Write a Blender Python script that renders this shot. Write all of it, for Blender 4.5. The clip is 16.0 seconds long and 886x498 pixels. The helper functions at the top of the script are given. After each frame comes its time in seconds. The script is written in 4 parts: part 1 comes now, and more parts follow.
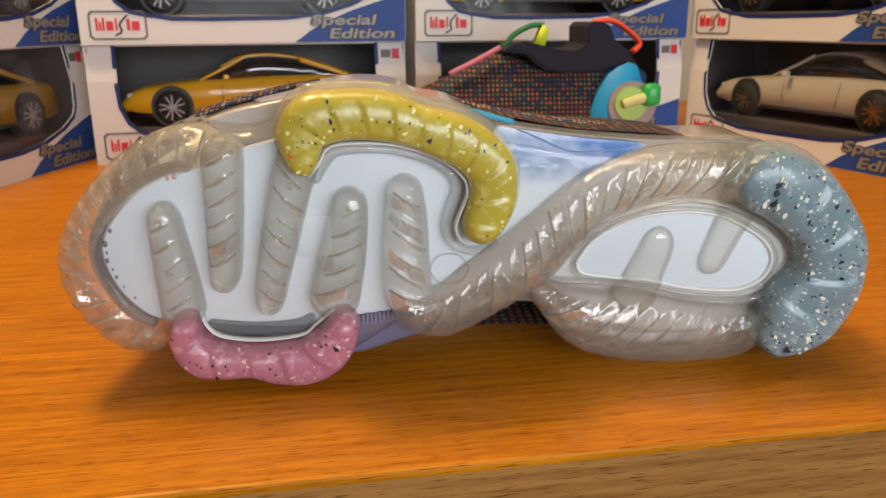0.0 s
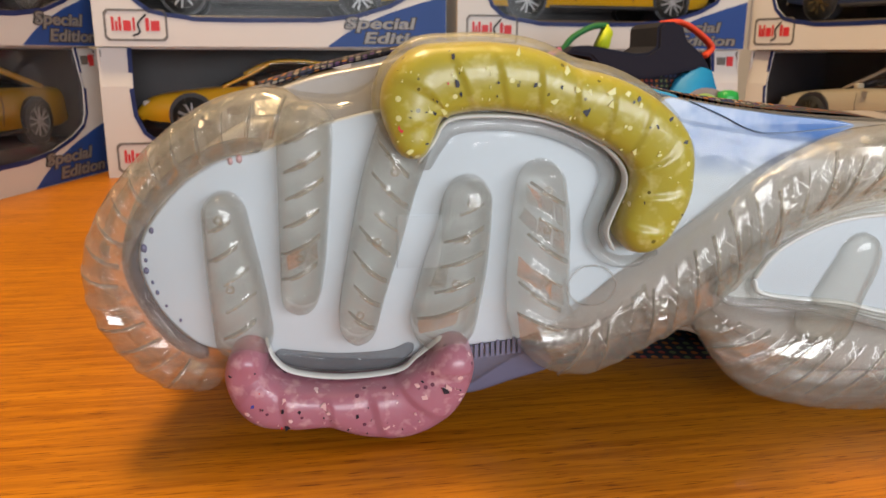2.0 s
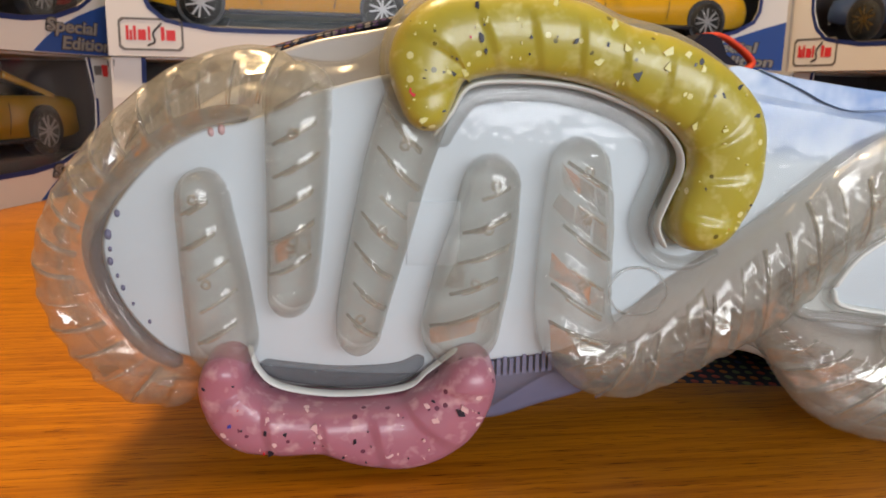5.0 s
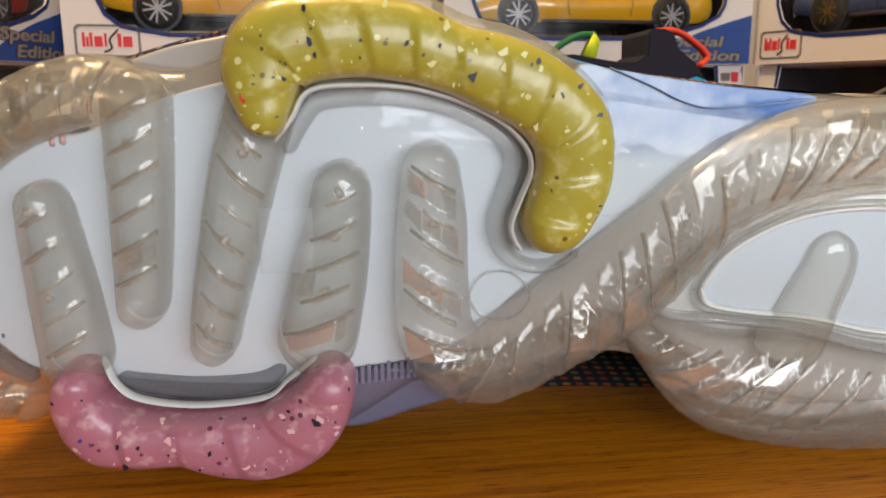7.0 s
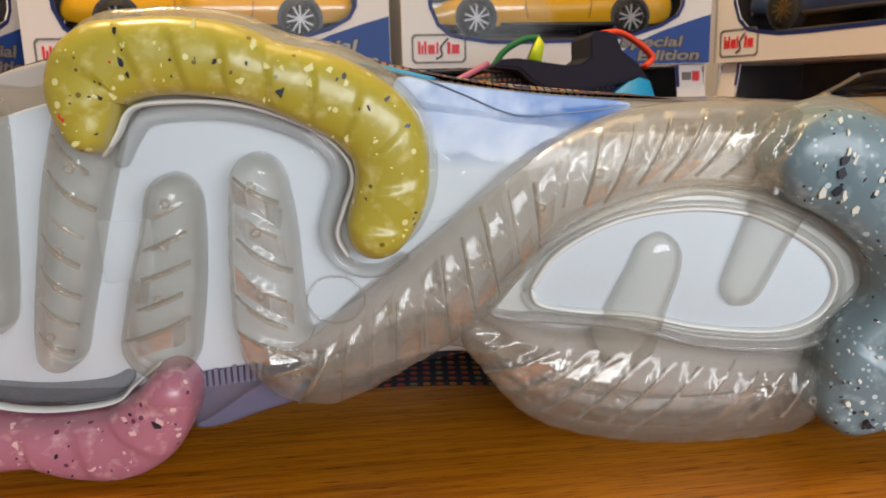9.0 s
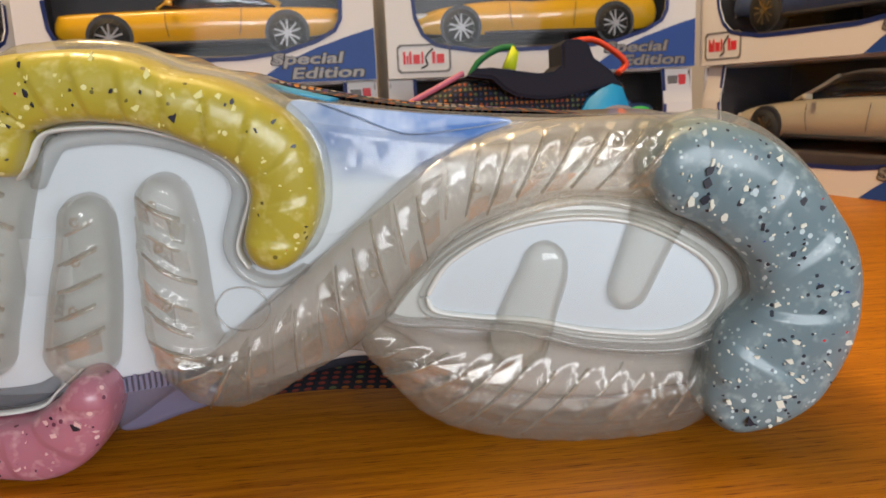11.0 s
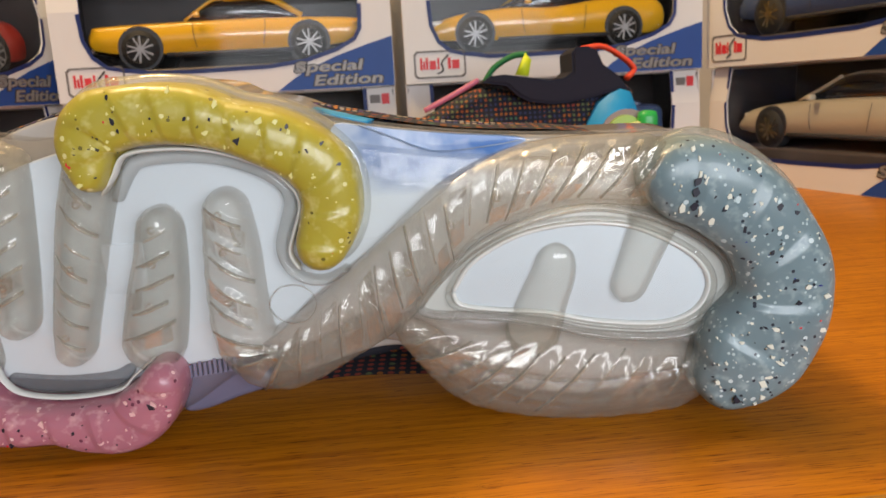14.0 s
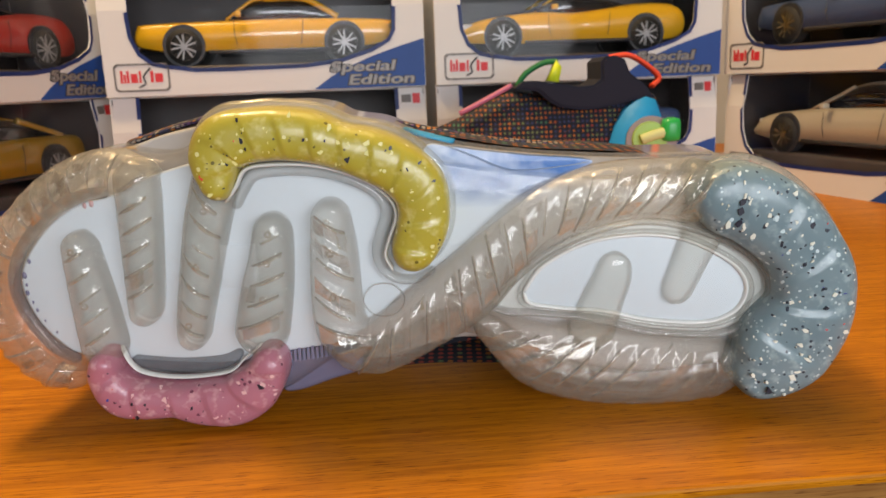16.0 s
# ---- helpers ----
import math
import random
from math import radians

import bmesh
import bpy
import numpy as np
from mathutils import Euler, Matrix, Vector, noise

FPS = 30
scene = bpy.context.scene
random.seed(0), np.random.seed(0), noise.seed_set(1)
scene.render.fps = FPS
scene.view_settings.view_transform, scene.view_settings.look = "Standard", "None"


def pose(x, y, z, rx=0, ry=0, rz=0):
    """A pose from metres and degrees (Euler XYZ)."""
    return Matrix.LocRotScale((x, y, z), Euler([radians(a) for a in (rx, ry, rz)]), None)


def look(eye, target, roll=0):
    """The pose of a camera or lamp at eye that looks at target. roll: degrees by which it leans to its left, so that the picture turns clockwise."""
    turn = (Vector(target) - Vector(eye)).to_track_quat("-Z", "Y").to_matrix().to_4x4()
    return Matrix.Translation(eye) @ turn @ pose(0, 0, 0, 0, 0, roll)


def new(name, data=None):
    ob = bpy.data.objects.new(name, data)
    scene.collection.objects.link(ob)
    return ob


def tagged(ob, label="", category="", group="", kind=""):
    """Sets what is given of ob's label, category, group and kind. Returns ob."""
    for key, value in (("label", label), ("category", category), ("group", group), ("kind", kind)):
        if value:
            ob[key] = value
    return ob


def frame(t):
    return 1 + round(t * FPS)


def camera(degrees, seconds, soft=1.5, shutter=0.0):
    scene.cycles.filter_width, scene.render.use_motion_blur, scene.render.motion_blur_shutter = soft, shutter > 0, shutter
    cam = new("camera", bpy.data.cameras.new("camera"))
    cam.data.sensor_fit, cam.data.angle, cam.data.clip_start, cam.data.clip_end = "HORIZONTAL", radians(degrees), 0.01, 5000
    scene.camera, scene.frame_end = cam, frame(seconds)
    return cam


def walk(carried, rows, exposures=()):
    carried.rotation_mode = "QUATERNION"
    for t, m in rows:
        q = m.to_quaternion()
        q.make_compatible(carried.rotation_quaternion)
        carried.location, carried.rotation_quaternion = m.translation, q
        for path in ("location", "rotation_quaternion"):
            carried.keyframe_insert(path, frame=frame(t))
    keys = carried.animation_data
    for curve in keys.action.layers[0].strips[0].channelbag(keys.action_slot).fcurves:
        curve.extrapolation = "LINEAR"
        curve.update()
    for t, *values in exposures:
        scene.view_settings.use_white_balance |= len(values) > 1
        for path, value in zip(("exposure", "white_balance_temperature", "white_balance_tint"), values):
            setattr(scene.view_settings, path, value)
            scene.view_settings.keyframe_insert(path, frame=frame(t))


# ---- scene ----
cam = camera(59.3, 16.0)
cam.data.dof.use_dof, cam.data.dof.focus_distance, cam.data.dof.aperture_fstop = True, 0.235, 36.0
METRES, EYE, TILT, LEAN, TURN = 0.32, 0.1350, -16.4, 0.3, 0.0
ROWS = [
    (0.0, 0.0, 0.0, 0.0, 0.0, 0.0, -0.0),
    (0.5, -0.0493, 0.0434, 0.0054, 0.0, 0.2, -0.13),
    (1.0, -0.0773, 0.0912, 0.0058, -0.05, 0.63, -0.25),
    (1.5, -0.1055, 0.1546, -0.0018, -0.14, 1.36, -0.36),
    (2.0, -0.1294, 0.2166, -0.0189, -0.17, 2.24, -0.48),
    (2.5, -0.1401, 0.2647, -0.0363, -0.04, 3.12, -0.66),
    (3.0, -0.1402, 0.2947, -0.035, 0.28, 3.82, -0.93),
    (5.5, -0.1124, 0.3312, -0.0448, 1.53, 4.71, -1.65),
    (6.0, -0.0814, 0.3348, -0.038, 1.64, 4.68, -1.39),
    (6.5, -0.0515, 0.3378, -0.0345, 1.69, 4.66, -1.02),
    (7.0, -0.017, 0.3395, -0.0362, 1.72, 4.63, -0.6),
    (7.5, 0.0201, 0.3393, -0.0326, 1.78, 4.65, -0.2),
    (8.0, 0.0558, 0.3366, -0.0371, 1.89, 4.66, 0.07),
    (8.5, 0.0866, 0.3276, -0.034, 2.11, 4.73, 0.28),
    (9.0, 0.1163, 0.3208, -0.035, 2.42, 4.77, 0.43),
    (9.5, 0.1479, 0.3128, -0.032, 2.81, 4.79, 0.59),
    (10.0, 0.1753, 0.3041, -0.0323, 3.27, 4.89, 0.77),
    (12.5, 0.2496, 0.2611, -0.0364, 5.03, 5.28, 1.62),
    (13.0, 0.2415, 0.2446, -0.038, 5.14, 5.19, 1.69),
    (13.5, 0.237, 0.2206, -0.0421, 5.21, 5.07, 1.66),
    (14.0, 0.217, 0.1941, -0.0383, 5.19, 4.9, 1.52),
    (14.5, 0.2017, 0.1692, -0.0423, 5.14, 4.75, 1.3),
    (15.0, 0.183, 0.1368, -0.0343, 5.09, 4.61, 1.01),
    (15.5, 0.1633, 0.106, -0.0272, 5.12, 4.43, 0.69),
    (16.0, 0.1485, 0.0772, -0.0289, 5.15, 4.07, 0.36),
]
walk(cam, [(t, pose(0, 0, EYE, TILT, LEAN, TURN) @ pose(METRES * x, METRES * y, METRES * z, 90 + pitch, roll, yaw)) for t, x, y, z, yaw, pitch, roll in ROWS], exposures=[(0.0, -0.04), (3.0, -0.08), (5.5, -0.12), (9.5, -0.10), (12.5, -0.07), (16.0, -0.05)])

# ---- light ----
world = bpy.data.worlds.new("room_air")
scene.world = world
world.use_nodes = True
world.node_tree.nodes["Background"].inputs[0].default_value = (0.55, 0.62, 0.75, 1)
world.node_tree.nodes["Background"].inputs[1].default_value = 0.05


def area_lamp(name, eye, target, sx, sy, watts, colour):
    data = bpy.data.lights.new(name, "AREA")
    data.shape, data.size, data.size_y, data.energy, data.color = "RECTANGLE", sx, sy, watts, colour
    ob = new(name, data)
    ob.matrix_world = look(eye, target)
    return ob


area_lamp("ceiling_lamp", (-0.25, 0.60, 1.70), (-0.25, 0.60, 0.0), 1.2, 1.0, 14.5, (1.0, 0.71, 0.37))
# Unseen warm lamp, added so that the shoe's shadow falls forward.
area_lamp("warm_overhead_lamp", (-0.38, 0.52, 1.10), (-0.05, 0.40, 0.0), 0.20, 0.20, 9.5, (1.0, 0.68, 0.36))
# Unseen cool panel, added close by so the sole outshines the boxes.
area_lamp("cool_front_fill", (0.50, -0.72, 0.27), (0.0, 0.3, 0.06), 1.0, 0.42, 13.3, (0.89, 0.94, 1.0))


# ---- materials ----
def mat(name):
    m = bpy.data.materials.new(name)
    m.use_nodes = True
    nt = m.node_tree
    return m, nt.nodes, nt.links, nt.nodes["Principled BSDF"]


def ramp(nodes, stops, mode="LINEAR"):
    r = nodes.new("ShaderNodeValToRGB")
    r.color_ramp.interpolation = mode
    els = r.color_ramp.elements
    while len(els) < len(stops):
        els.new(0.5)
    for e, (p, c) in zip(els, stops):
        e.position, e.color = p, (*c, 1) if len(c) == 3 else c
    return r


def coords(nodes, links, scale=(1, 1, 1), kind="Object"):
    tc, mp = nodes.new("ShaderNodeTexCoord"), nodes.new("ShaderNodeMapping")
    mp.inputs["Scale"].default_value = scale
    links.new(tc.outputs[kind], mp.inputs[0])
    return mp.outputs[0]


def tex_noise(nodes, links, vec, scale, detail=4.0, rough=0.55):
    n = nodes.new("ShaderNodeTexNoise")
    n.inputs["Scale"].default_value, n.inputs["Detail"].default_value, n.inputs["Roughness"].default_value = scale, detail, rough
    links.new(vec, n.inputs["Vector"])
    return n.outputs["Fac"]


def mixc(nodes, links, fac, a, b, blend="MIX"):
    m = nodes.new("ShaderNodeMix")
    m.data_type, m.blend_type = "RGBA", blend
    for sock, val in ((m.inputs[0], fac), (m.inputs[6], a), (m.inputs[7], b)):
        if hasattr(val, "links"):
            links.new(val, sock)
        else:
            sock.default_value = val if isinstance(val, float) else (*val, 1)
    return m.outputs[2]


def bump(nodes, links, bsdf, height, strength, distance=0.001):
    b = nodes.new("ShaderNodeBump")
    b.inputs["Strength"].default_value, b.inputs["Distance"].default_value = strength, distance
    links.new(height, b.inputs["Height"])
    links.new(b.outputs[0], bsdf.inputs["Normal"])


def plain(name, colour, rough=0.5, metal=0.0, vary=0.12, scale=60.0, coat=0.0, relief=0.15):
    m, nodes, links, p = mat(name)
    n = tex_noise(nodes, links, coords(nodes, links), scale)
    dark = tuple(c * (1 - vary) for c in colour)
    links.new(mixc(nodes, links, n, dark, colour), p.inputs["Base Color"])
    p.inputs["Roughness"].default_value, p.inputs["Metallic"].default_value, p.inputs["Coat Weight"].default_value = rough, metal, coat
    if relief:
        bump(nodes, links, p, n, relief, 0.0004)
    return m


def wood(name, light, dark, rough):
    m, nodes, links, p = mat(name)
    broad = tex_noise(nodes, links, coords(nodes, links, (2.5, 22, 22)), 2.2, 5)
    fine = tex_noise(nodes, links, coords(nodes, links, (9, 190, 190)), 2.0, 6, 0.65)
    pores = tex_noise(nodes, links, coords(nodes, links, (60, 1300, 1300)), 1.5, 1.5)
    base = mixc(nodes, links, broad, dark, light)
    r1 = ramp(nodes, [(0.36, (0.66, 0.58, 0.50)), (0.58, (1, 1, 1))])
    links.new(fine, r1.inputs[0])
    r2 = ramp(nodes, [(0.33, (0.24, 0.13, 0.08)), (0.39, (1, 1, 1))])
    links.new(pores, r2.inputs[0])
    c = mixc(nodes, links, 1.0, base, r1.outputs[0], "MULTIPLY")
    c = mixc(nodes, links, 0.8, c, r2.outputs[0], "MULTIPLY")
    links.new(c, p.inputs["Base Color"])
    p.inputs["Roughness"].default_value, p.inputs["Specular IOR Level"].default_value = rough, 0.12
    p.inputs["Coat Weight"].default_value, p.inputs["Coat Roughness"].default_value = 0.06, 0.12
    bump(nodes, links, p, fine, 0.12, 0.0006)
    return m


def clear_plastic(name, tint, cloud, rough, relief=0.35, bend=1.26, lens=0.0):
    """See-through plastic: clear for the most part, a share that bends the view, a cloudy share, and a gloss over all."""
    m, nodes, links, p = mat(name)
    nodes.remove(p)
    v = coords(nodes, links)
    n = tex_noise(nodes, links, v, 60, 3)
    colour = mixc(nodes, links, n, tuple(c * 0.92 for c in tint), tint)
    b = nodes.new("ShaderNodeBump")
    b.inputs["Strength"].default_value, b.inputs["Distance"].default_value = relief, 0.002
    links.new(tex_noise(nodes, links, v, 130, 2), b.inputs["Height"])
    clear, dif, tra, glo = (nodes.new("ShaderNodeBsdf" + k) for k in ("Transparent", "Diffuse", "Translucent", "Glossy"))
    clear.inputs[0].default_value = (*(0.72 + 0.28 * c for c in tint), 1)
    glo.inputs["Roughness"].default_value = rough
    mixes = [nodes.new("ShaderNodeMixShader") for _ in range(3)]
    mixes[0].inputs[0].default_value = 0.5
    mixes[1].inputs[0].default_value = cloud
    for sh in (dif, tra):
        links.new(colour, sh.inputs["Color"])
    for sh in (dif, glo):
        links.new(b.outputs[0], sh.inputs["Normal"])
    fr = nodes.new("ShaderNodeFresnel")
    fr.inputs[0].default_value = bend
    links.new(b.outputs[0], fr.inputs["Normal"])
    links.new(dif.outputs[0], mixes[0].inputs[1]), links.new(tra.outputs[0], mixes[0].inputs[2])
    see, refr = nodes.new("ShaderNodeMixShader"), nodes.new("ShaderNodeBsdfRefraction")
    see.inputs[0].default_value = lens
    refr.inputs["IOR"].default_value, refr.inputs["Roughness"].default_value = 1.22, 0.02
    refr.inputs["Color"].default_value = (0.97, 0.97, 0.96, 1)
    links.new(b.outputs[0], refr.inputs["Normal"])
    links.new(clear.outputs[0], see.inputs[1]), links.new(refr.outputs[0], see.inputs[2])
    links.new(see.outputs[0], mixes[1].inputs[1]), links.new(mixes[0].outputs[0], mixes[1].inputs[2])
    cap = nodes.new("ShaderNodeMath")
    cap.operation, cap.inputs[1].default_value = "MINIMUM", 0.45
    links.new(fr.outputs[0], cap.inputs[0])
    links.new(cap.outputs[0], mixes[2].inputs[0])
    links.new(mixes[1].outputs[0], mixes[2].inputs[1]), links.new(glo.outputs[0], mixes[2].inputs[2])
    links.new(mixes[2].outputs[0], nodes["Material Output"].inputs[0])
    return m


def milky(name, pale, deep, rough):
    """Frosted, nearly white plastic with a wet gloss."""
    m, nodes, links, p = mat(name)
    v = coords(nodes, links)
    n = tex_noise(nodes, links, v, 45, 3)
    links.new(mixc(nodes, links, n, deep, pale), p.inputs["Base Color"])
    p.inputs["Roughness"].default_value = rough
    p.inputs["Subsurface Weight"].default_value = 0.3
    p.inputs["Subsurface Radius"].default_value = (0.008, 0.008, 0.008)
    p.inputs["Coat Weight"].default_value, p.inputs["Coat Roughness"].default_value = 0.8, 0.06
    bump(nodes, links, p, tex_noise(nodes, links, v, 90, 2), 0.3, 0.0015)
    return m


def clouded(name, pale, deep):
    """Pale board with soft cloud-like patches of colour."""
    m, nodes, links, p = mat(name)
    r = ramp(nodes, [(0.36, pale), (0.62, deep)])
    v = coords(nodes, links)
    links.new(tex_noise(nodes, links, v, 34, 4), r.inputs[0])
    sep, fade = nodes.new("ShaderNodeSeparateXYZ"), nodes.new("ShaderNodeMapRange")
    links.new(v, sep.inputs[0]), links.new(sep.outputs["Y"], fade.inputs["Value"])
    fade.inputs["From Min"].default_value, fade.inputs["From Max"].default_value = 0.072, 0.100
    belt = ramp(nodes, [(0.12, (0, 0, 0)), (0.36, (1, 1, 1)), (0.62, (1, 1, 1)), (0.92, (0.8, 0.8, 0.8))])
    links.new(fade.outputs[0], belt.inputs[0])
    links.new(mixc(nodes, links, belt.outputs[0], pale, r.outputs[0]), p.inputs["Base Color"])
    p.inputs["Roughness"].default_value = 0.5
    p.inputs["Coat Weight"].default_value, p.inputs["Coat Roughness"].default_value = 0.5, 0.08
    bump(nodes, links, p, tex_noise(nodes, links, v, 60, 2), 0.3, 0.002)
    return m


def speckled(name, base, deep, chips):
    """Cast translucent rubber with cloudy tone and fine regrind dust; the larger flecks are geometry."""
    m, nodes, links, p = mat(name)
    v = coords(nodes, links)
    c = mixc(nodes, links, tex_noise(nodes, links, v, 55, 3), deep, base)
    blot = ramp(nodes, [(0.54, (0, 0, 0)), (0.74, (0.5, 0.5, 0.5))])
    links.new(tex_noise(nodes, links, v, 240, 2), blot.inputs[0])
    c = mixc(nodes, links, blot.outputs[0], c, chips[0][2])
    for scale, limit, colour in chips:
        vo = nodes.new("ShaderNodeTexVoronoi")
        vo.inputs["Scale"].default_value = scale
        links.new(v, vo.inputs["Vector"])
        wn = nodes.new("ShaderNodeMath")
        wn.operation = "LESS_THAN"
        sep = nodes.new("ShaderNodeSeparateColor")
        links.new(vo.outputs["Color"], sep.inputs[0])
        near = nodes.new("ShaderNodeMath")
        near.operation, near.inputs[1].default_value = "LESS_THAN", 0.33
        links.new(vo.outputs["Distance"], near.inputs[0])
        wn.inputs[1].default_value = limit
        links.new(sep.outputs[0], wn.inputs[0])
        both = nodes.new("ShaderNodeMath")
        both.operation = "MULTIPLY"
        links.new(near.outputs[0], both.inputs[0])
        links.new(wn.outputs[0], both.inputs[1])
        c = mixc(nodes, links, both.outputs[0], c, colour)
    links.new(c, p.inputs["Base Color"])
    p.inputs["Roughness"].default_value = 0.36
    p.inputs["Subsurface Weight"].default_value = 0.6
    p.inputs["Subsurface Radius"].default_value = (0.010, 0.009, 0.008)
    p.inputs["Coat Weight"].default_value, p.inputs["Coat Roughness"].default_value = 0.3, 0.12
    bump(nodes, links, p, tex_noise(nodes, links, v, 110, 3), 0.18, 0.0012)
    return m


def knit(name, ground, colours, cell, share):
    """Woven mesh: a grid of coloured stitches on a dark ground."""
    m, nodes, links, p = mat(name)
    v = coords(nodes, links, (1 / cell, 1 / cell, 1 / cell))
    fl, fr = nodes.new("ShaderNodeVectorMath"), nodes.new("ShaderNodeVectorMath")
    fl.operation, fr.operation = "FLOOR", "FRACTION"
    links.new(v, fl.inputs[0]), links.new(v, fr.inputs[0])
    wn = nodes.new("ShaderNodeTexWhiteNoise")
    links.new(fl.outputs[0], wn.inputs["Vector"])
    band = tex_noise(nodes, links, coords(nodes, links), 16, 1)
    add = nodes.new("ShaderNodeMath")
    add.operation = "MULTIPLY_ADD"
    add.inputs[1].default_value = 0.35
    links.new(wn.outputs["Value"], add.inputs[0]), links.new(band, add.inputs[2])
    r = ramp(nodes, [(0.25 + 0.6 * i / len(colours), c) for i, c in enumerate(colours)], "CONSTANT")
    links.new(add.outputs[0], r.inputs[0])
    sub = nodes.new("ShaderNodeVectorMath")
    sub.operation, sub.inputs[1].default_value = "SUBTRACT", (0.5, 0.5, 0.5)
    links.new(fr.outputs[0], sub.inputs[0])
    flat = nodes.new("ShaderNodeVectorMath")
    flat.operation, flat.inputs[1].default_value = "MULTIPLY", (1, 0.35, 1)
    links.new(sub.outputs[0], flat.inputs[0])
    ln = nodes.new("ShaderNodeVectorMath")
    ln.operation = "LENGTH"
    links.new(flat.outputs[0], ln.inputs[0])
    lt = nodes.new("ShaderNodeMath")
    lt.operation, lt.inputs[1].default_value = "LESS_THAN", share
    links.new(ln.outputs["Value"], lt.inputs[0])
    links.new(mixc(nodes, links, lt.outputs[0], ground, r.outputs[0]), p.inputs["Base Color"])
    p.inputs["Roughness"].default_value = 0.85
    bump(nodes, links, p, ln.outputs["Value"], 0.5, 0.001)
    return m


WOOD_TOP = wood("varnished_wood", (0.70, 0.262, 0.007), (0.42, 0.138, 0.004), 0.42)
# Same wood as the top; the front's shade is put into its colour.
WOOD_SHADED = wood("shaded_front_wood", (0.40, 0.20, 0.055), (0.26, 0.115, 0.03), 0.5)
CLEAR = clear_plastic("clear_plastic", (0.98, 0.94, 0.83), 0.15, 0.03, 0.22, 1.62, 0.06)
EDGE = milky("frosted_edge", (0.76, 0.77, 0.74), (0.68, 0.69, 0.66), 0.3)
FACET = clear_plastic("glint_facet_plastic", (0.97, 0.94, 0.88), 0.06, 0.03, 0.2, 2.2, 0.0)
FRAME = clear_plastic("clear_rim", (0.92, 0.92, 0.88), 0.22, 0.04, 0.15, 1.5, 0.1)
SMOKY = clear_plastic("smoky_clear_plastic", (0.34, 0.35, 0.38), 0.45, 0.05, 0.2, 1.45)
SLIT_SHADE = clear_plastic("slit_shade", (0.62, 0.58, 0.50), 0.30, 0.10, 0.3, 1.3)
MILKY = milky("milky_midsole", (0.76, 0.75, 0.72), (0.58, 0.58, 0.60), 0.25)
SHELL = clear_plastic("clear_sidewall", (0.88, 0.88, 0.86), 0.07, 0.04, 0.2, 1.45, 0.0)
CLEAR_BODY = clear_plastic("clear_midsole", (0.80, 0.80, 0.80), 0.22, 0.10, 0.25)
BOARD = plain("white_board", (0.76, 0.82, 0.87), 0.55, vary=0.10, scale=22)
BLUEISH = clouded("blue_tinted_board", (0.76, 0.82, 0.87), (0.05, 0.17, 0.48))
PURPLE = plain("purple_ink", (0.22, 0.21, 0.34), 0.5)
LILAC = plain("lilac_sidewall", (0.17, 0.17, 0.27), 0.35, vary=0.3, scale=40, coat=0.7)
SMOKE = plain("smoky_sidewall", (0.60, 0.57, 0.55), 0.3, vary=0.4, scale=35, coat=0.8)
YELLOW = speckled("yellow_rubber", (0.57, 0.48, 0.07), (0.41, 0.335, 0.035), [(420, 0.07, (0.80, 0.74, 0.35)), (520, 0.05, (0.18, 0.15, 0.03))])
PINK = speckled("pink_rubber", (0.52, 0.21, 0.27), (0.38, 0.14, 0.20), [(420, 0.06, (0.85, 0.6, 0.6)), (520, 0.05, (0.16, 0.04, 0.08))])
GREY = speckled("grey_rubber", (0.25, 0.34, 0.37), (0.15, 0.22, 0.25), [(700, 0.16, (0.50, 0.60, 0.62)), (420, 0.09, (0.62, 0.72, 0.74)), (620, 0.10, (0.03, 0.04, 0.06))])
CHIP_DARK = plain("dark_chip", (0.02, 0.02, 0.035), 0.4)
CHIP_PALE = plain("pale_chip", (0.85, 0.84, 0.72), 0.4)
CHIP_CREAM = plain("cream_chip", (0.85, 0.78, 0.32), 0.4)
BLUE_LINE = plain("pale_blue_print", (0.28, 0.40, 0.64), 0.4, vary=0.4)
CHIP_ROSE = plain("rose_chip", (0.80, 0.50, 0.50), 0.4)
CHIP_RED = plain("red_chip", (0.75, 0.04, 0.05), 0.4)
CHIP_BLUE = plain("blue_chip", (0.05, 0.06, 0.35), 0.4)
KNIT = knit("rainbow_knit", (0.012, 0.013, 0.022), [(0.045, 0.14, 0.085), (0.30, 0.07, 0.02), (0.03, 0.04, 0.10), (0.34, 0.11, 0.02), (0.11, 0.14, 0.06), (0.26, 0.045, 0.03)], 0.0038, 0.31)
KNIT_FINE = knit("fine_rainbow_knit", (0.012, 0.013, 0.022), [(0.40, 0.10, 0.02), (0.03, 0.04, 0.10), (0.45, 0.16, 0.03), (0.30, 0.25, 0.20), (0.10, 0.05, 0.14), (0.02, 0.02, 0.03)], 0.0021, 0.40)
NAVY = plain("navy_fabric", (0.012, 0.014, 0.03), 0.9, scale=400)
SKY = plain("sky_blue_patch", (0.02, 0.33, 0.66), 0.5, scale=80)
TAUPE = plain("taupe_ring", (0.35, 0.27, 0.26), 0.6)
LIME = plain("lime_plastic", (0.35, 0.55, 0.08), 0.4)
GREEN = plain("green_plastic", (0.03, 0.45, 0.09), 0.35)
GREEN_LOOP = plain("green_webbing", (0.01, 0.17, 0.05), 0.7, scale=300)
FLUO = plain("fluorescent_yellow", (0.75, 0.85, 0.03), 0.5)
ORANGE = plain("orange_red_webbing", (0.85, 0.07, 0.02), 0.6, scale=300)
ROSE = plain("rose_strip", (0.55, 0.17, 0.28), 0.6)
